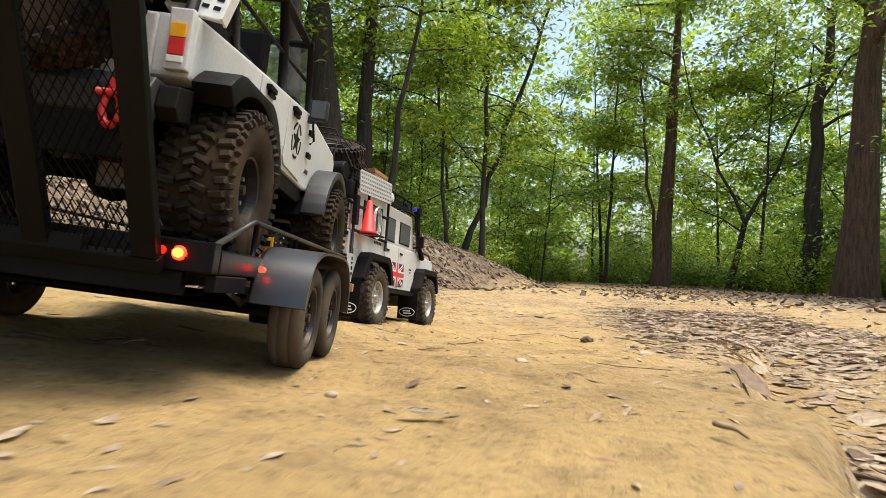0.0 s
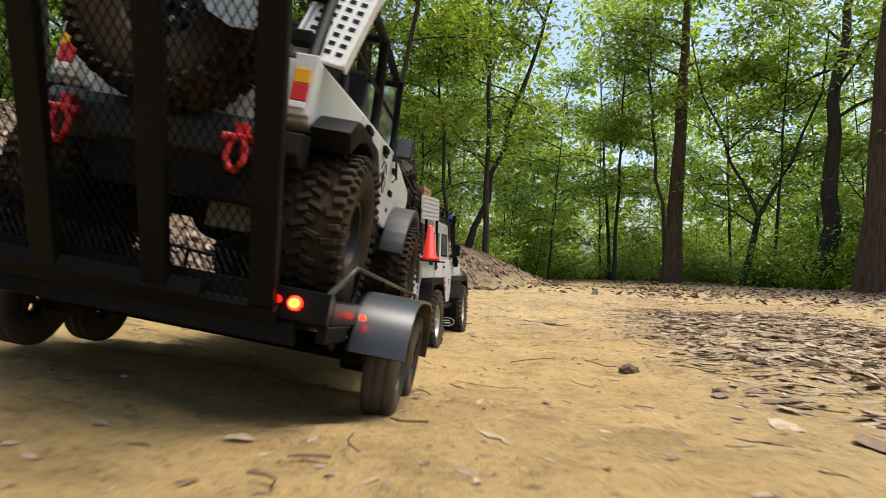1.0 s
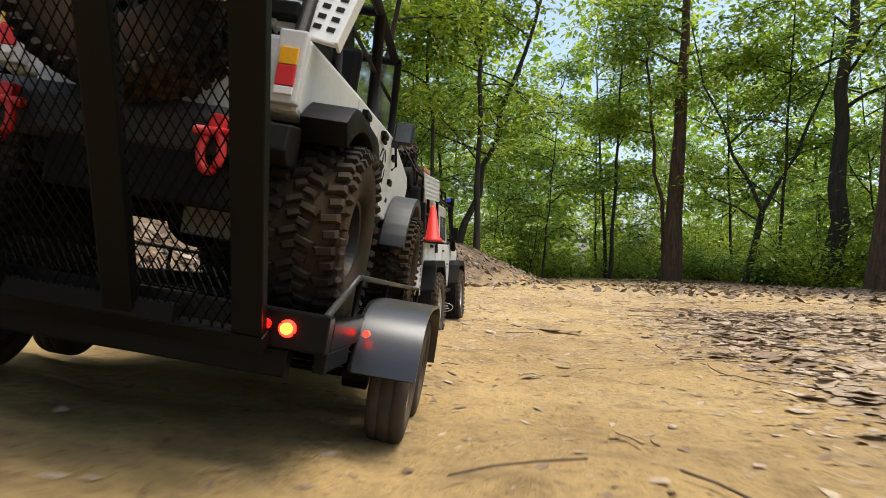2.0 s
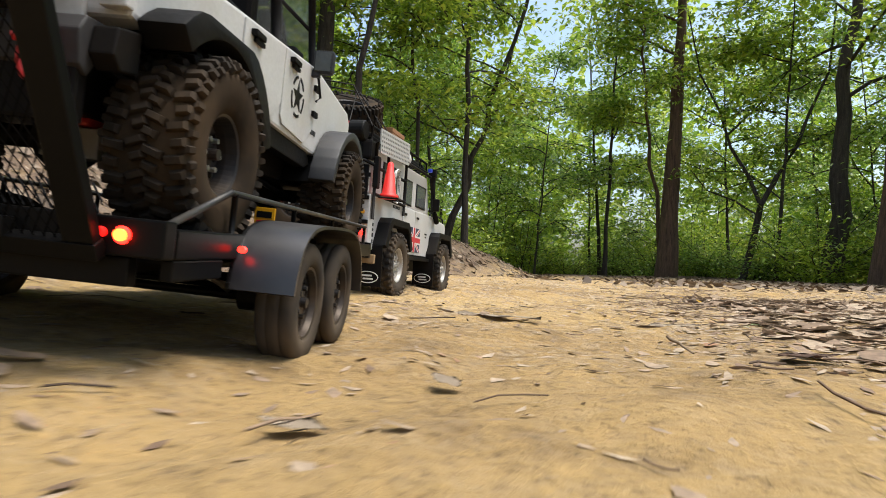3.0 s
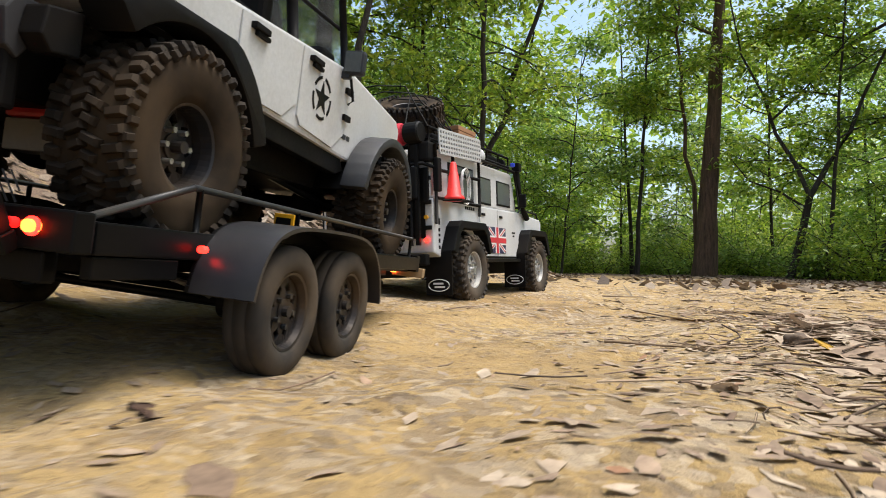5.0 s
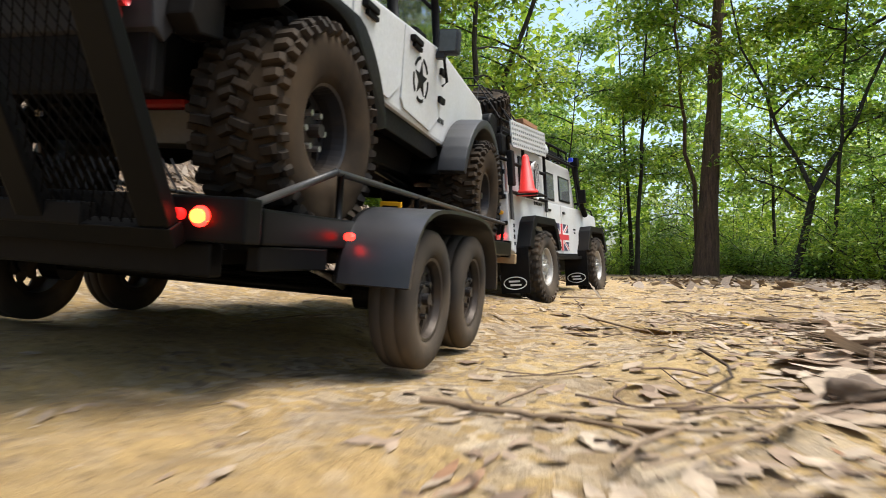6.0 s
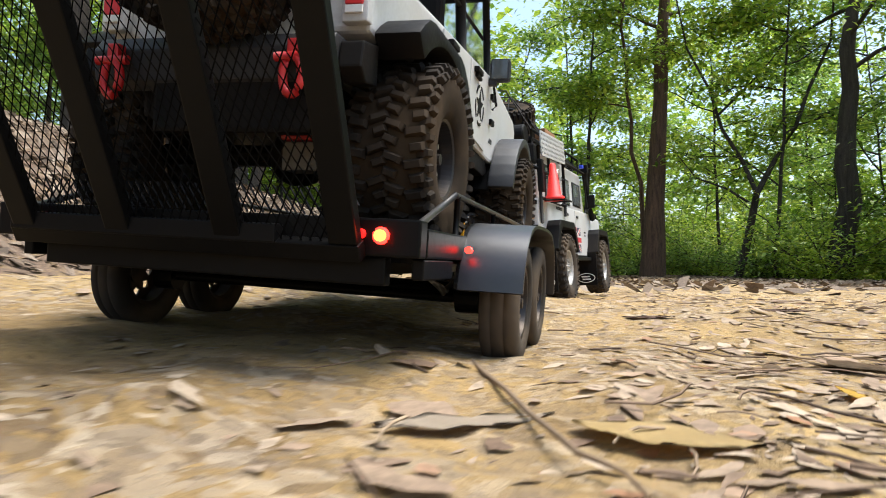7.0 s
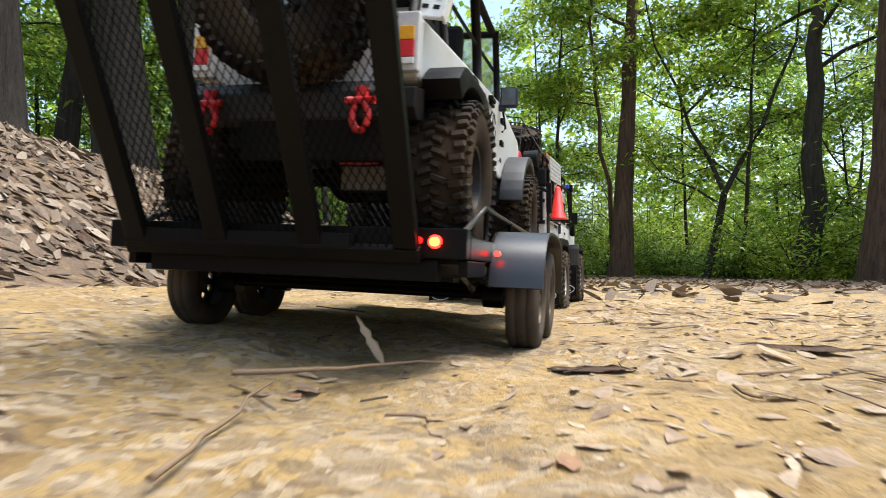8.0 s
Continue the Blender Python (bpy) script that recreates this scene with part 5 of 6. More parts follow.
        # strap and latch on the rear corner
        part("corner_strap", B(*sorted((xs - o * 0.012, xs - o * 0.004)), -0.1062, -0.1012, 0.15, 0.2, 0.0008), BLACK, tk, "black strap")
        for z in (0.112, 0.148, 0.182):
            part("hinge", B(*sorted((xs - o * 0.011, xs - o * 0.001)), -0.1048, -0.1012, z, z + 0.006, 0.0006), BLACK, tk)
        # rear lamps
        for z, mat, lab in ((0.130, YELLOW, "amber round lamp"), (0.098, LAMP_RED, "lit red round lamp")):
            part("rear_lamp", round_plug(bmesh.new(), 0.003, -0.1045, -0.1005, f(-0.0265), z), mat, tk, lab)
    # snorkel and bonnet gear
    part("snorkel", tube(bmesh.new(), [(-0.012, 0.30, 0.15), (-0.011, 0.272, 0.165), (-0.013, 0.252, 0.225), (-0.013, 0.250, 0.243)], 0.0055, 8), BLACK, tk, "black snorkel", True)
    part("snorkel_head", B(-0.021, -0.006, 0.243, 0.258, 0.236, 0.252, 0.002), BLACK, tk)
    part("bonnet_rail", tube(bmesh.new(), [(x1 - 0.004, 0.275, 0.160), (x1 - 0.004, 0.285, 0.168), (x1 - 0.004, 0.385, 0.164), (x1 - 0.004, 0.395, 0.154)], 0.0018, 6), BLACK, tk, "", True)
    part("front_bumper", B(x0 - 0.006, x1 + 0.006, 0.406, 0.424, 0.075, 0.1, 0.003), BLACK, tk, "black front bumper")
    part("bull_bar", tube(bmesh.new(), [(x0 + 0.02, 0.42, 0.1), (x0 + 0.02, 0.42, 0.15), (x1 - 0.02, 0.42, 0.15), (x1 - 0.02, 0.42, 0.1)], 0.0035, 8), BLACK, tk, "", True)
    # rear face
    part("rear_door", B(TC - 0.035, TC + 0.045, -0.1045, -0.1015, 0.085, 0.215, 0.001), WHITE, tk, "white rear door")
    part("rear_window", B(TC - 0.028, TC + 0.038, -0.106, -0.1046, 0.165, 0.205, 0.001), DARK_GLASS, tk)
    part("rear_bumper", B(x0 + 0.01, x1 - 0.006, -0.114, -0.101, 0.062, 0.078, 0.002), BLACK, tk, "black rear bumper")
    part("rear_ladder", tube(bmesh.new(), [(-0.046, -0.11, 0.09), (-0.046, -0.11, 0.235)], 0.0022, 6), BLACK, tk, "", True)
    part("rear_ladder", tube(bmesh.new(), [(-0.072, -0.11, 0.09), (-0.072, -0.11, 0.235)], 0.0022, 6), BLACK, tk, "", True)
    for z in (0.11, 0.135, 0.16, 0.185, 0.21):
        part("ladder_rung", tube(bmesh.new(), [(-0.046, -0.11, z), (-0.072, -0.11, z)], 0.0018, 6), BLACK, tk, "", True)
    part("bag_flap", B(-0.050, -0.0155, -0.1115, -0.088, 0.208, 0.2365, 0.004), BLACK, tk, "black bag flap hanging over the rear corner")
    part("side_pouch", B(-0.0165, -0.008, -0.099, -0.086, 0.166, 0.214, 0.002), BLACK, tk, "slim black pouch on the rear corner")
    part("rear_pouch", B(-0.05, -0.032, -0.121, -0.112, 0.155, 0.2, 0.003), BLACK, tk, "black pouch on the rear")
    part("hitch", B(TC - 0.005, TC + 0.005, -0.13, -0.114, 0.06, 0.07, 0.001), BLACK_STEEL, tk)
    wheel(tk, Matrix.Translation((TC - 0.012, -0.124, 0.135)) @ Matrix.Rotation(radians(-90), 4, "Z"), 0.05, 0.034, "mud")
    part("rear_panel", B(x0 + 0.006, x1 - 0.011, -0.1035, -0.1012, 0.1, 0.2, 0.001), BLACK, tk, "black rear gear panel")
    for x, z0, z1 in ((-0.034, 0.09, 0.232), (-0.058, 0.10, 0.225)):
        part("jack_bar", B(x - 0.003, x + 0.003, -0.116, -0.110, z0, z1, 0.001), BLACK_STEEL, tk, "black jack bar on the rear")
    # roof rack
    zr = 0.2415
    for x in (x0 + 0.004, x1 - 0.004):
        part("rack_rail", tube(bmesh.new(), [(x, -0.1, zr), (x, 0.225, zr)], 0.0024, 8), BLACK, tk, "black roof rack rail", True)
        part("rack_rail", tube(bmesh.new(), [(x, -0.1, zr + 0.017), (x, 0.225, zr + 0.017)], 0.0022, 8), BLACK, tk, "", True)
        for y in (-0.1, -0.045, 0.01, 0.065, 0.12, 0.175, 0.225):
            part("rack_post", tube(bmesh.new(), [(x, y, 0.231), (x, y, zr + 0.017)], 0.0016, 6), BLACK, tk, "", True)
    for k in range(14):
        y = -0.1 + k * 0.025
        part("rack_slat", tube(bmesh.new(), [(x0 + 0.004, y, zr), (x1 - 0.004, y, zr)], 0.0016, 6), BLACK, tk, "", True)
    for x in np.linspace(x0 + 0.02, x1 - 0.02, 4):
        lamp = part("roof_lamp", round_plug(bmesh.new(), 0.008, 0.226, 0.236, float(x), zr + 0.010), BLACK, tk, "black round roof lamp")
        part("lens", round_plug(bmesh.new(), 0.0068, 0.2362, 0.2372, float(x), zr + 0.010), PRINT_WHITE, lamp)
    part("beacon", B(-0.020, -0.012, 0.232, 0.241, 0.2435, 0.251, 0.002), LAMP_BLUE, tk, "small blue beacon")
    # perforated board on the rack's side, holes through
    pb = bmesh.new()
    y0, y1, z0, z1 = -0.084, 0.067, 0.2300, 0.2640
    cols, rows = 17, 5
    dy, dz = (y1 - y0) / cols, (z1 - z0) / rows
    for c in range(cols + 1):
        box(pb, -0.0125, -0.0105, y0 + c * dy - dy * 0.21, y0 + c * dy + dy * 0.21, z0, z1)
    for r in range(rows + 1):
        box(pb, -0.0123, -0.0107, y0, y1, z0 + r * dz - dz * 0.25, z0 + r * dz + dz * 0.25)
    part("traction_board", pb, BOARD_GREY, tk, "silver perforated traction board", at=Matrix.Translation((0, y1, z0)) @ Matrix.Rotation(radians(2.8), 4, "X") @ Matrix.Translation((0, -y1, -z0)))
    # load: spare tyre, crate, bags, dome, net
    part("load_base", B(x0 + 0.012, x1 - 0.012, -0.07, 0.20, 0.2435, 0.256, 0.003), BLACK, tk, "dark packed load")
    sp = wheel(tk, Matrix.Translation((TC + 0.020, -0.030, 0.2905)) @ Vector((1, 0, 0)).rotation_difference(Vector((0.18, -0.40, 0.9))).to_matrix().to_4x4(), 0.056, 0.05, "mud")
    for k in range(3):
        part("crate_board", B(TC + 0.0, TC + 0.078, 0.030, 0.10, 0.262 + k * 0.0085, 0.2695 + k * 0.0085, 0.0008), WOOD, tk, "brown wooden crate board")
    dm = bmesh.new()
    bmesh.ops.create_uvsphere(dm, u_segments=16, v_segments=10, radius=0.016)
    part("dome", dm, WHITE, tk, "white rounded canister", True, at=Matrix.Translation((-0.032, 0.098, 0.245)))
    for k, (x, mat, w) in enumerate(((TC + 0.072, BLACK, 0.022), (TC + 0.05, RED_CLOTH, 0.010), (TC + 0.026, BLACK, 0.016), (TC + 0.012, RED_CLOTH, 0.008), (TC - 0.012, PRINT_WHITE, 0.012), (TC - 0.04, BLACK, 0.03), (TC - 0.07, RED_CLOTH, 0.016))):
        bag = disc(bmesh.new(), 0.0155 + 0.0006 * (k % 2), x - w * 0.55, x + w * 0.55, -0.112, 0.249, 18)
        bmesh.ops.bevel(bag, geom=list(bag.edges), offset=0.002, segments=1, affect="EDGES")
        part("bag_section", bag, mat, tk, "rolled black and red bag")
    rng = np.random.default_rng(3)
    for k in range(9):
        y = -0.095 + k * 0.03
        hgt = 0.332 - 0.004 * k if k < 4 else 0.300 - 0.007 * (k - 4)
        pts = [(x0 + 0.004, y + rng.normal(0, 0.012), zr + 0.017), (TC - 0.05, y + rng.normal(0, 0.012), hgt - 0.012), (TC, y + rng.normal(0, 0.012), hgt), (TC + 0.055, y + rng.normal(0, 0.012), hgt - 0.012), (x1 - 0.004, y + rng.normal(0, 0.012), zr + 0.017)]
        part("net_cord", tube(bmesh.new(), pts, 0.0011, 5), BLACK, tk, "thin black net cord", True)
    for k in range(3):
        x = TC - 0.05 + k * 0.05
        pts = [(x, -0.1, zr + 0.017), (x + 0.004, -0.085, 0.312), (x - 0.004, -0.03, 0.332 if k == 1 else 0.324), (x + 0.003, 0.03, 0.306), (x, 0.12, 0.272), (x, 0.2, zr + 0.017)]
        part("net_cord", tube(bmesh.new(), pts, 0.0011, 5), BLACK, tk, "", True)
    # red cone and its carrier, rope coil
    cone = lathe(bmesh.new(), [(0.0024, 0.004), (0.0046, 0.0015), (0.0060, -0.012), (0.0066, -0.0125), (0.0108, -0.044), (0.0150, -0.0475), (0.0158, -0.0525), (0.002, -0.0525)], 28)
    part("traffic_cone", cone, CONE_RED, tk, "small red traffic cone", True, at=Matrix.Translation((-0.002, -0.060, 0.2075)) @ Matrix.Rotation(radians(-90), 4, "Y"))
    for y in (-0.075, -0.041):
        part("cone_bracket", tube(bmesh.new(), [(-0.013, y, 0.1555), (0.018, y, 0.1535)], 0.0015, 6), BLACK, tk, "", True)
    part("cone_bracket", tube(bmesh.new(), [(0.018, -0.08, 0.1535), (0.018, -0.036, 0.1535)], 0.0015, 6), BLACK, tk, "", True)
    for k in range(3):
        rp = [(-0.010 + 0.002 * k, -0.004 + (0.013 + 0.001 * k) * math.cos(a), 0.182 + (0.026 + 0.001 * k) * math.sin(a)) for a in [q * math.tau / 24 for q in range(24)]]
        part("rope_coil", tube(bmesh.new(), rp, 0.0007, 6, True), PRINT_WHITE, tk, "pale coiled rope", True)
    wheels = []
    for y in (0.0, 0.324):
        wheels.append((wheel(tk, Matrix.Translation((-0.0125, y, TR_)), TR_, 0.034, "truck"), (-0.0125, y, TR_), False))
        wheels.append((wheel(tk, Matrix.Translation((tm(-0.0125), y, TR_)) @ FLIP, TR_, 0.034, "truck"), (tm(-0.0125), y, TR_), True))
    return tk, wheels


trailer, trailer_wheels = build_trailer()
jeep = build_jeep()
truck, truck_wheels = build_truck()


# ---- fallen leaves, twigs and stones ----
def dry_leaf(n, rng, length, width, curl, cup):
    """One curled pointed leaf with a nibbled edge: vertices and faces for a joined mesh."""
    verts, faces = [], []
    sway = rng.normal(0, 0.08)
    lobe = rng.uniform(0.75, 1.15)
    for k in range(n + 1):
        f = k / n
        w = width * math.sin(math.pi * min(1, (f * 0.95 + 0.025) ** lobe)) ** 0.75
        y = (f - 0.5) * length
        z = curl * (f - 0.5) ** 2 * 4 * length * 0.11
        mid = sway * math.sin(math.pi * f) * length
        left, right = (w / 2 * max(0.4, 1 + rng.normal(0, 0.16)) for _ in (0, 1))
        verts += [(mid - left, y + rng.normal(0, 0.02) * length, z + cup * w * 0.35 + rng.normal(0, 0.014) * length), (mid, y, z), (mid + right, y + rng.normal(0, 0.02) * length, z + cup * w * 0.35 + rng.normal(0, 0.014) * length)]
    for k in range(n):
        a = k * 3
        faces += [(a, a + 1, a + 4, a + 3), (a + 1, a + 2, a + 5, a + 4)]
    return np.array(verts), np.array(faces)


def scatter_litter(name, label, spots, sizes, seed, lift=0.002, wild=0.35, cuts=5, mat=None, press=0.5):
    rng = np.random.default_rng(seed)
    way_x = np.interp(spots[:, 1], [r[2] for r in PATH], [r[1] for r in PATH])
    keep = (np.abs(spots[:, 0] - way_x) > 0.09) | (sizes < 0.018) | (spots[:, 1] > 4.6)
    spots, sizes = spots[keep], sizes[keep]
    shapes = [dry_leaf(cuts, rng, 1.0, rng.uniform(0.32, 0.6), rng.uniform(-0.4, 0.8), rng.uniform(-0.4, 0.55)) for _ in range(24)]
    co, fa, off = [], [], 0
    z = ground_height(spots[:, 0], spots[:, 1])
    e = 0.012
    sx = (ground_height(spots[:, 0] + e, spots[:, 1]) - z) / e
    sy = (ground_height(spots[:, 0], spots[:, 1] + e) - z) / e
    for k in range(len(spots)):
        v, f = shapes[rng.integers(0, 24)]
        v = v * sizes[k] * (1, 1, press)
        a = rng.random() * math.tau
        tx, ty = rng.normal(0, wild * 0.4), rng.normal(0, wild * 0.4)
        R = Euler((tx, ty, a)).to_matrix()
        v = v @ np.array(R).T
        v[:, 2] += v[:, 0] * np.clip(sx[k], -0.6, 0.6) + v[:, 1] * np.clip(sy[k], -0.6, 0.6)
        low = v[:, 2].min()
        v = v + (spots[k, 0], spots[k, 1], z[k] - low * 0.45 + lift * rng.random())
        co.append(v)
        fa.append(f + off)
        off += len(v)
    me = bpy.data.meshes.new(name)
    fill(me, np.concatenate(co), np.concatenate(fa))
    me.materials.append(mat or LITTER)
    return tagged(new(name, me), label, "leaf litter", kind="stuff")


def litter():
    rng = np.random.default_rng(21)

    def pick(n, x0, x1, y0, y1, keep):
        p = np.stack([rng.uniform(x0, x1, n * 12), rng.uniform(y0, y1, n * 12)], 1)
        w = keep(p[:, 0], p[:, 1])
        p = p[rng.random(len(p)) < w]
        return p[:n]

    def track(x, y):
        edge = np.interp(y, [0.4, 1.0, 1.3, 1.8, 2.6, 3.4, 3.7, 4.2, 5.5, 9], [0.13, 0.18, 0.10, 0.03, -0.02, 0.0, 0.10, 0.13, 0.05, 0.1])
        right = np.clip((x - edge) / 0.12, 0, 1)
        patch = np.clip((value_noise(x * 3.1 + 7, y * 3.1, 15) - 0.3) * 2.6, 0.08 + 0.34 * right * np.interp(y, [2.0, 2.4, 3.6, 4.2], [0.5, 1.4, 1.4, 0.4]), 1)
        bare = np.interp(y, [0.5, 1.7, 2.4, 3.2, 3.9, 4.2, 6], [0.012, 0.015, 0.03, 0.05, 0.055, 0.04, 0.04])
        left = np.clip((-0.75 - x) / 0.15, 0, 1)
        gully = np.clip((x - 0.15) / 0.05, 0, 1) * np.interp(y, [1.0, 1.35], [1.0, 0.1])
        fade = np.clip((0.98 - x + 0.35 * (value_noise(x * 6, y * 6, 19) - 0.5)) / 0.3, 0, 1) * np.interp(y, [0.5, 0.9, 4.3, 4.7, 5.2], [0.3, 1, 1, 0.6, 0.25])
        return np.clip((right * np.interp(y, [1.0, 1.6, 2.4, 3.0, 3.8, 4.1, 4.8], [0.2, 0.25, 0.65, 1.2, 1.3, 0.32, 0.2]) + bare) * patch + left + 0.3 * gully, 0, 1) * fade

    p = pick(18500, -0.95, 1.15, 0.4, 5.3, track)
    scatter_litter("leaf_litter", "dry grey-brown leaves strewn over the track", p, (0.010 + 0.042 * rng.random(len(p)) ** 2.2) * np.interp(p[:, 1], [3.8, 4.2], [1.0, 0.62]) * np.interp(p[:, 0], [0.0, 0.08, 0.2], [0.5, 0.75, 1.0]), 1, 0.0015, 0.13, 6)
    p = pick(34000, -0.8, 1.1, 0.4, 5.3, lambda x, y: np.clip(track(x, y) + np.interp(y, [4.2, 4.7], [0.12, 0.08]), 0, 1))
    scatter_litter("leaf_crumbs", "crumbled bits of dry leaves on the track", p, 0.0035 + 0.011 * rng.random(len(p)) ** 2, 2, 0.0005, 0.22, 2)
    # straw-thin twig bits, too many to count
    p = pick(1300, -0.7, 1.0, 0.6, 5.5, lambda x, y: np.clip(track(x, y) + 0.06, 0, 1))
    co, fa, off = [], [], 0
    for x, y in p:
        ln, a = 0.015 + 0.06 * rng.random() ** 2, rng.random() * math.tau
        rad = rng.uniform(0.0003, 0.0008)
        bow = rng.normal(0, 0.12) * ln
        ring = []
        for q in range(4):
            f = q / 3 - 0.5
            px, py = x + math.cos(a) * f * ln - math.sin(a) * bow * (1 - 4 * f * f), y + math.sin(a) * f * ln + math.cos(a) * bow * (1 - 4 * f * f)
            ring.append((px, py))
        ring = np.array(ring)
        pz = ground_height(ring[:, 0], ring[:, 1]) + 0.002 + 0.004 * rng.random()
        for q in range(4):
            for ox, oz in ((-1, -0.6), (1, -0.6), (0, 1.0)):
                co.append((ring[q, 0] - math.sin(a) * ox * rad, ring[q, 1] + math.cos(a) * ox * rad, pz[q] + oz * rad))
        for q in range(3):
            for e in range(3):
                i, j = off + q * 3 + e, off + q * 3 + (e + 1) % 3
                fa.append((i, j, j + 3, i + 3))
        off += 12
    me = bpy.data.meshes.new("twig_litter")
    fill(me, np.array(co), np.array(fa))
    me.materials.append(STRAW)
    tagged(new("twig_litter", me), "thin dry twig bits and stalks among the leaves", "twig litter", kind="stuff")
    # bank and track-side leaves use the litter copy with shade in its colour
    p = pick(11500, -4.5, 5.0, -0.5, 16, lambda x, y: np.maximum(np.clip((y - 4.8) / 0.5, 0, 1), np.clip((x - 0.75) / 0.35, 0, 1)) * np.where(x < np.interp(y, [5, 9, 11, 14], [-0.85, -0.5, -0.25, -0.4]), 1.0, np.clip((x - 0.15) / 0.5, 0.12, 0.55)))
    scatter_litter("leaf_litter", "deep dry leaves on the bank and track side", p, (0.035 + 0.06 * rng.random(len(p))) * np.interp(p[:, 1], [3.5, 6], [0.42, 1.0]), 3, 0.01, 0.6, 3, SHADED_LITTER)
    # nearer bank leaves, again in the copy darkened to stand for shade
    p = pick(13500, -4.2, -0.95, -0.5, 9.0, lambda x, y: np.clip((-1.0 - x) / 0.3, 0, 1))
    scatter_litter("leaf_litter", "deep dry brown leaves covering the bank", p, 0.03 + 0.05 * rng.random(len(p)), 4, 0.012, 0.9, 2, SHADED_LITTER, 1.0)
    # twigs and stones on the track, each a thing of its own
    for k in range(10):
        x, y = rng.uniform(-0.65, 0.9), rng.uniform(0.75, 5.4)
        if -0.45 < x < 0.02 and y < 1.7 or abs(x - float(np.interp(y, [q[2] for q in PATH], [q[1] for q in PATH]))) < 0.13:
            continue
        ln = rng.uniform(0.04, 0.12)
        a = rng.random() * math.tau
        pts = []
        for q in range(6):
            f = q / 5 - 0.5
            px, py = x + math.cos(a) * f * ln + rng.normal(0, 0.003), y + math.sin(a) * f * ln + rng.normal(0, 0.003)
            pts.append((px, py, float(ground_height(px, py)) + 0.0018))
        bm = tube(bmesh.new(), pts, rng.uniform(0.0007, 0.0013), 6, ends=0.0004)
        if k % 3 == 0:
            tube(bm, [pts[2], (pts[2][0] + math.cos(a + 0.8) * ln * 0.25, pts[2][1] + math.sin(a + 0.8) * ln * 0.25, pts[2][2] + 0.003)], 0.0011, 5, ends=0.0006)
        tw = part("twig", bm, TWIG, None, "thin dry brown twig lying on the clay", True)
        tagged(tw, category="twig", group="twigs on the track")
    # the sticks that stand out
    def stick(name, label, rad, *runs):
        rad *= 0.7
        bm = bmesh.new()
        for i, run in enumerate(runs):
            pts = []
            for (xa, ya), (xb, yb) in zip(run, run[1:]):
                for q in range(4):
                    px, py = xa + (xb - xa) * q / 4 + rng.normal(0, 0.0012), ya + (yb - ya) * q / 4 + rng.normal(0, 0.0012)
                    pts.append((px, py, float(ground_height(px, py, False)) + rad + 0.004))
            pts.append((*run[-1], float(ground_height(*run[-1], False)) + rad + 0.002))
            tube(bm, pts, rad * (1 if i == 0 else 0.6), 7, ends=rad * 0.4)
        tagged(part(name, bm, TWIG, None, label, True), category="twig", group="twigs on the track")

    stick("twig", "forked dry brown twig lying on the clay", 0.0019, [(0.052, 3.402), (0.079, 3.388), (0.100, 3.387), (0.126, 3.372)], [(0.077, 3.401), (0.086, 3.455)])
    stick("twig", "long bent dead branch lying on the leaves", 0.0019, [(0.081, 3.927), (0.128, 3.766), (0.146, 3.732)])
    stick("twig", "dry brown stick lying on the track", 0.0022, [(0.042, 4.151), (0.083, 4.183), (0.126, 4.235)])
    stick("twig", "dry brown stick lying on the track", 0.0018, [(0.077, 4.03), (0.071, 4.078), (0.060, 4.154)])
    stick("twig", "short dark stick lying on the clay", 0.0022, [(0.037, 2.589), (0.041, 2.492)])
    stick("twig", "short dark stick beside the gully", 0.0020, [(0.069, 0.796), (0.081, 0.778)])
    stick("twig", "thin bent twig lying on the clay", 0.0016, [(0.021, 3.005), (0.054, 2.989), (0.064, 2.943)])

    # the fallen leaves that stand out: middle, length, width, heading, tip lift
    def fallen(label, mat, x, y, ln, wd, a, lift=0.0, curl=0.9, cup=0.6):
        shape = np.random.default_rng(int(x * 1000 + y * 100) % 997)
        bm = bmesh.new()
        n = 9
        rows_ = []
        for k in range(n + 1):
            f = k / n
            w = wd * math.sin(math.pi * min(1, f * 0.94 + 0.03)) ** 1.05 * (1 + shape.normal(0, 0.2))
            line = []
            for c in (-1, -0.5, 0, 0.5, 1):
                lx, ly = c * w / 2, (f - 0.5) * ln
                lz = curl * (f - 0.5) ** 2 * ln * 0.08 + cup * abs(c) ** 1.5 * w * 0.06 + shape.normal(0, 0.008) * ln + lift * f
                px, py = x + lx * math.cos(a) - ly * math.sin(a), y + lx * math.sin(a) + ly * math.cos(a)
                line.append(bm.verts.new((px, py, float(ground_height(px, py, False)) + 0.0022 + lz)))
            rows_.append(line)
        for k in range(n):
            for c in range(4):
                bm.faces.new((rows_[k][c], rows_[k][c + 1], rows_[k + 1][c + 1], rows_[k + 1][c]))
        bmesh.ops.solidify(bm, geom=list(bm.faces), thickness=0.0004)
        tagged(part("fallen_leaf", bm, mat, None, label, True), category="leaf", group="fallen leaves on the track")

    fallen("pale pointed dry leaf standing up from the clay", DROP_PALE, 0.088, 4.222, 0.026, 0.009, 0.9, 0.024, 0.3, 1.6)
    fallen("large pale dry leaf lying flat on the clay", DROP_PALE, -0.145, 2.84, 0.17, 0.030, -2.17, 0.0, 0.35, 0.3)
    fallen("flat pale brown dry leaf on the clay", DROP_PALE, 0.062, 2.762, 0.085, 0.032, 2.15)
    fallen("grey-green fallen leaf with a curled edge", GREEN_DROP, 0.153, 2.80, 0.08, 0.022, -0.3, 0.0, 0.5, 0.5)
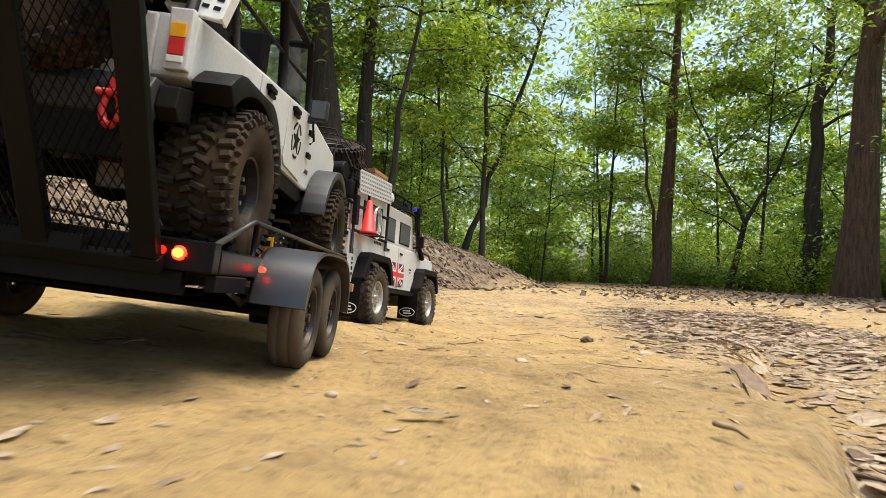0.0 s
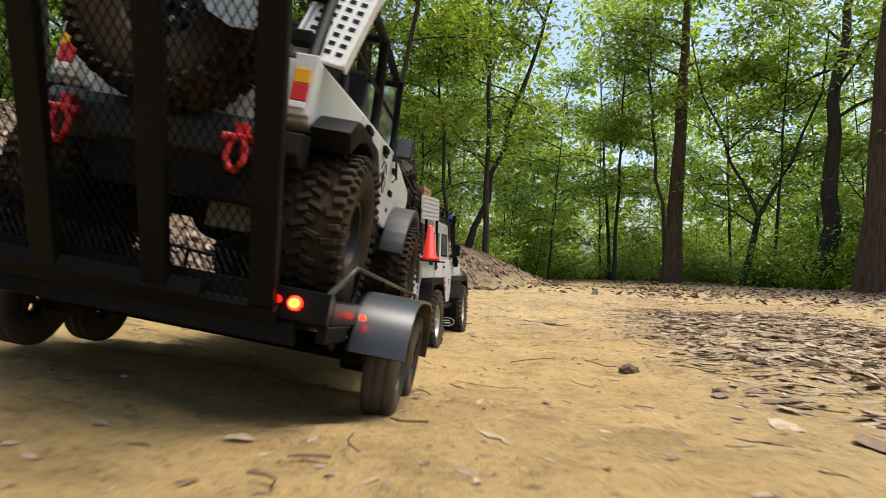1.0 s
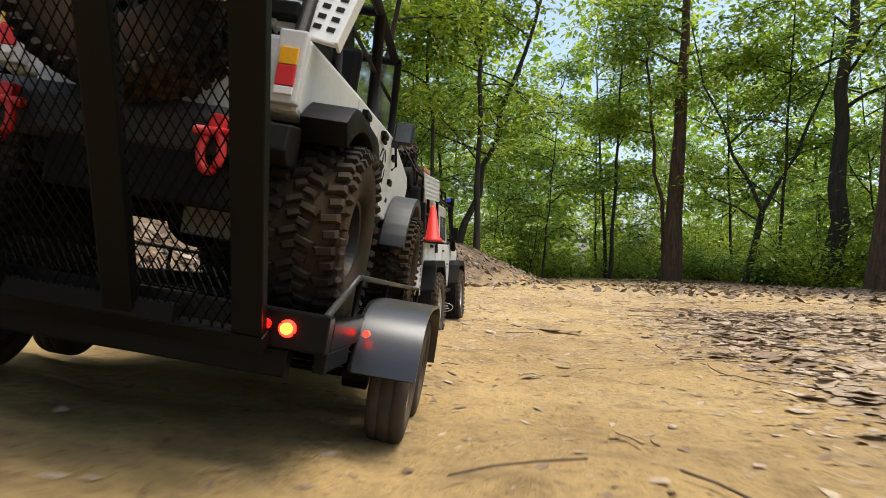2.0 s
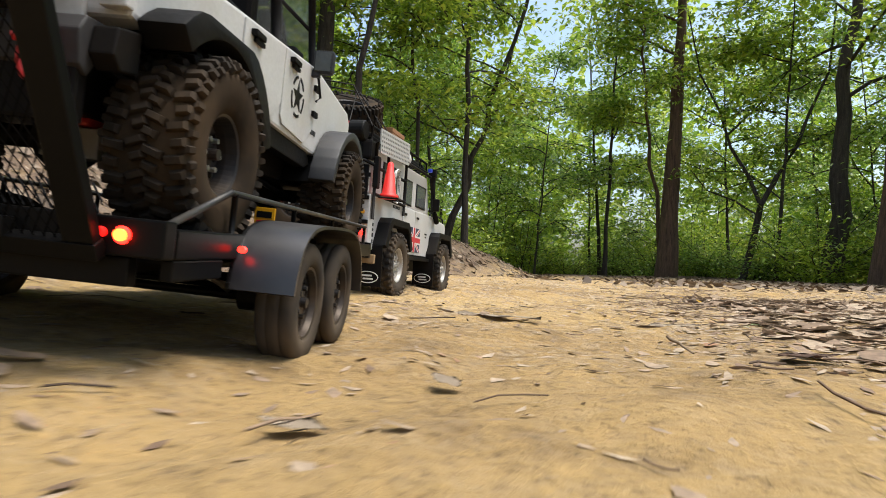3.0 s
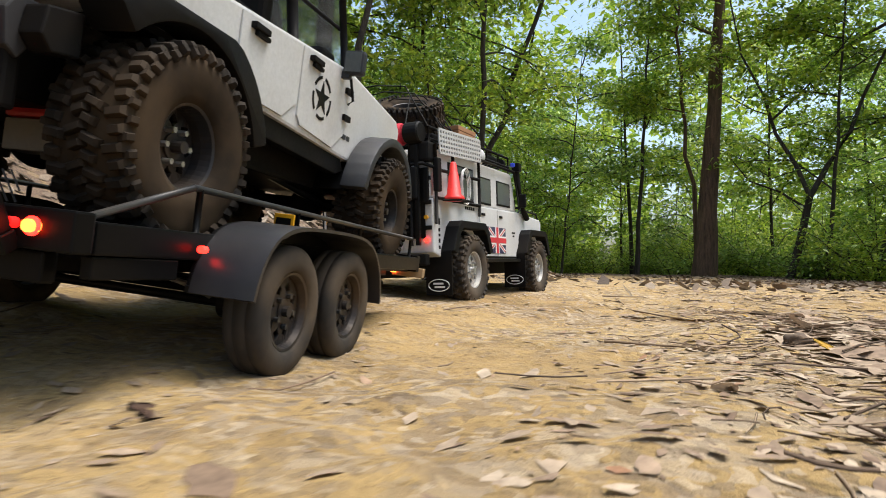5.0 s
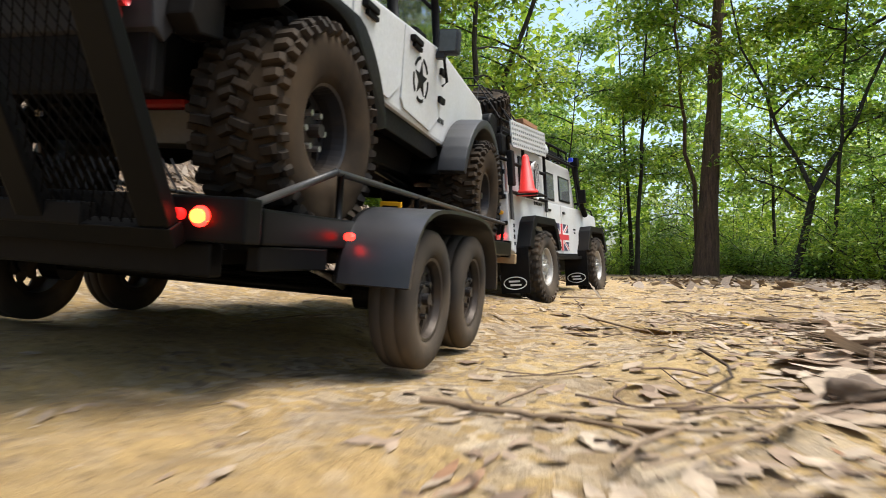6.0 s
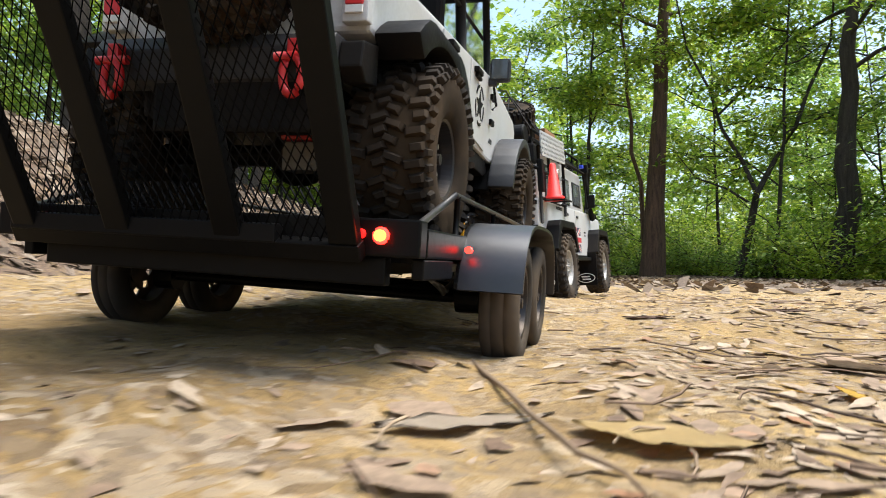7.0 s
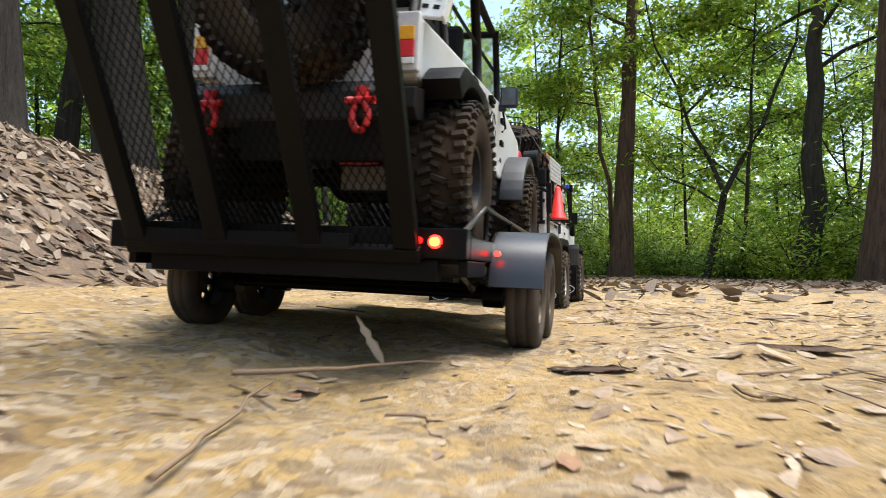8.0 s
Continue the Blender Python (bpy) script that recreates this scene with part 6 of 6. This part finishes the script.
    fallen("small yellow fallen leaf", YELLOW_DROP, 0.206, 3.397, 0.022, 0.014, 0.9, 0.012, 0.5, 0.5)
    fallen("small yellow fallen leaf", YELLOW_DROP, 0.241, 3.870, 0.018, 0.009, 0.5, 0.004, 0.5, 0.5)
    fallen("small yellow fallen leaf", YELLOW_DROP, 0.223, 3.874, 0.014, 0.008, 1.9, 0.003, 0.5, 0.5)
    fallen("broad straw-yellow dry leaf among grey leaves", STRAW_DROP, 0.158, 3.790, 0.055, 0.026, 1.35, 0.002, 0.6, 0.5)
    fallen("broad pale grey dry leaf lying flat", DROP_PALE, 0.098, 3.800, 0.062, 0.026, -1.1, 0.0, 0.5, 0.4)
    fallen("small pale dry leaf on bare clay", DROP_PALE, -0.062, 0.786, 0.026, 0.011, 1.4, 0.0, 0.6, 0.5)
    for x, y, ln, a in ((0.12, 2.52, 0.05, 2.0), (0.35, 4.34, 0.08, 1.2), (0.21, 4.24, 0.05, 1.7), (-0.10, 3.08, 0.05, 1.3), (-1.4, 6.0, 0.2, 1.0)):
        fallen("curled dark brown dry leaf", DROP_BROWN, x, y, ln, ln * 0.42, a, 0.0, 1.0, 0.9)
    fallen("pale cream dry leaf lying on bare clay", DROP_PALE, -0.128, 2.240, 0.032, 0.013, 1.2, 0.0, 0.6, 0.5)
    fallen("small tan dry leaf lying on bare clay", DROP_PALE, -0.094, 2.333, 0.022, 0.012, 0.8, 0.003, 0.6, 0.6)
    for x, y, ln, a in ((0.20, 2.95, 0.09, 1.3), (0.27, 2.66, 0.10, 0.9), (0.33, 3.12, 0.10, 1.8), (0.15, 3.18, 0.07, 1.2), (0.40, 2.88, 0.11, 1.5), (0.24, 3.3, 0.09, 1.6), (0.36, 3.5, 0.10, 1.1), (0.22, 3.62, 0.08, 2.0), (0.10, 3.05, 0.06, 1.4)):
        fallen("pale grey-brown dry leaf with curled edges", DROP_PALE, x, y, ln * 0.8, ln * 0.4, a, 0.0, 0.8, 0.8)
    # lumps of soil
    for x, y, rad in ((0.024, 1.80, 0.012), (0.24, 2.05, 0.010), (0.20, 3.45, 0.010), (0.10, 1.62, 0.007), (0.31, 1.86, 0.009)):
        bm = bmesh.new()
        bmesh.ops.create_icosphere(bm, subdivisions=3, radius=rad)
        for v in bm.verts:
            v.co *= 1 + 0.6 * noise.noise(v.co * 190 + Vector((x * 50, y, 0)))
            v.co.z *= 0.6
        tagged(part("soil_lump", bm, SOIL, None, "dark brown lump of soil on the clay", True, at=Matrix.Translation((x, y, float(ground_height(x, y)) + rad * 0.25))), category="soil lump", group="soil lumps on the track")
    bm = bmesh.new()
    bmesh.ops.create_icosphere(bm, subdivisions=3, radius=0.0052)
    for v in bm.verts:
        v.co *= 1 + 0.35 * noise.noise(v.co * 150)
        v.co.z *= 0.55
    tagged(part("stone", bm, PALE_STONE, None, "pale cream stone lying on bare clay", True, at=Matrix.Translation((-0.038, 1.034, float(ground_height(-0.038, 1.034)) + 0.003))), category="stone", group="stones on the track")
    for k in range(16):
        x, y = rng.uniform(-0.6, 0.8), rng.uniform(0.75, 5.2)
        bm = bmesh.new()
        bmesh.ops.create_icosphere(bm, subdivisions=2, radius=rng.uniform(0.002, 0.0048))
        for v in bm.verts:
            v.co *= 1 + 0.25 * (noise.noise(v.co * 160 + Vector((k, 0, 0))))
            v.co.z *= 0.6
        st = part("stone", bm, PEBBLE, None, "small pale stone half sunk in the clay", True, at=Matrix.Translation((x, y, float(ground_height(x, y)) + 0.0015)))
        tagged(st, category="stone", group="stones on the track")


litter()


# ---- motion ----
def motions():
    times = [k / 10 for k in range(81)]
    for ob, rows in ((trailer, TRAILER_ROWS), (jeep, TRAILER_ROWS), (truck, TRUCK_ROWS)):
        walk(ob, [(t, heading(*row_at(rows, t))) for t in times])
    for wheels, rows, r in ((trailer_wheels, TRAILER_ROWS, WR), (truck_wheels, TRUCK_ROWS, TR_)):
        start = row_at(rows, 0)[1]
        for ob, at, flipped in wheels:
            keys = []
            for t in times:
                turn = -(row_at(rows, t)[1] - start) / r
                m = Matrix.Translation(at) @ Matrix.Rotation(turn, 4, "X")
                keys.append((t, m @ FLIP if flipped else m))
            walk(ob, keys)


motions()
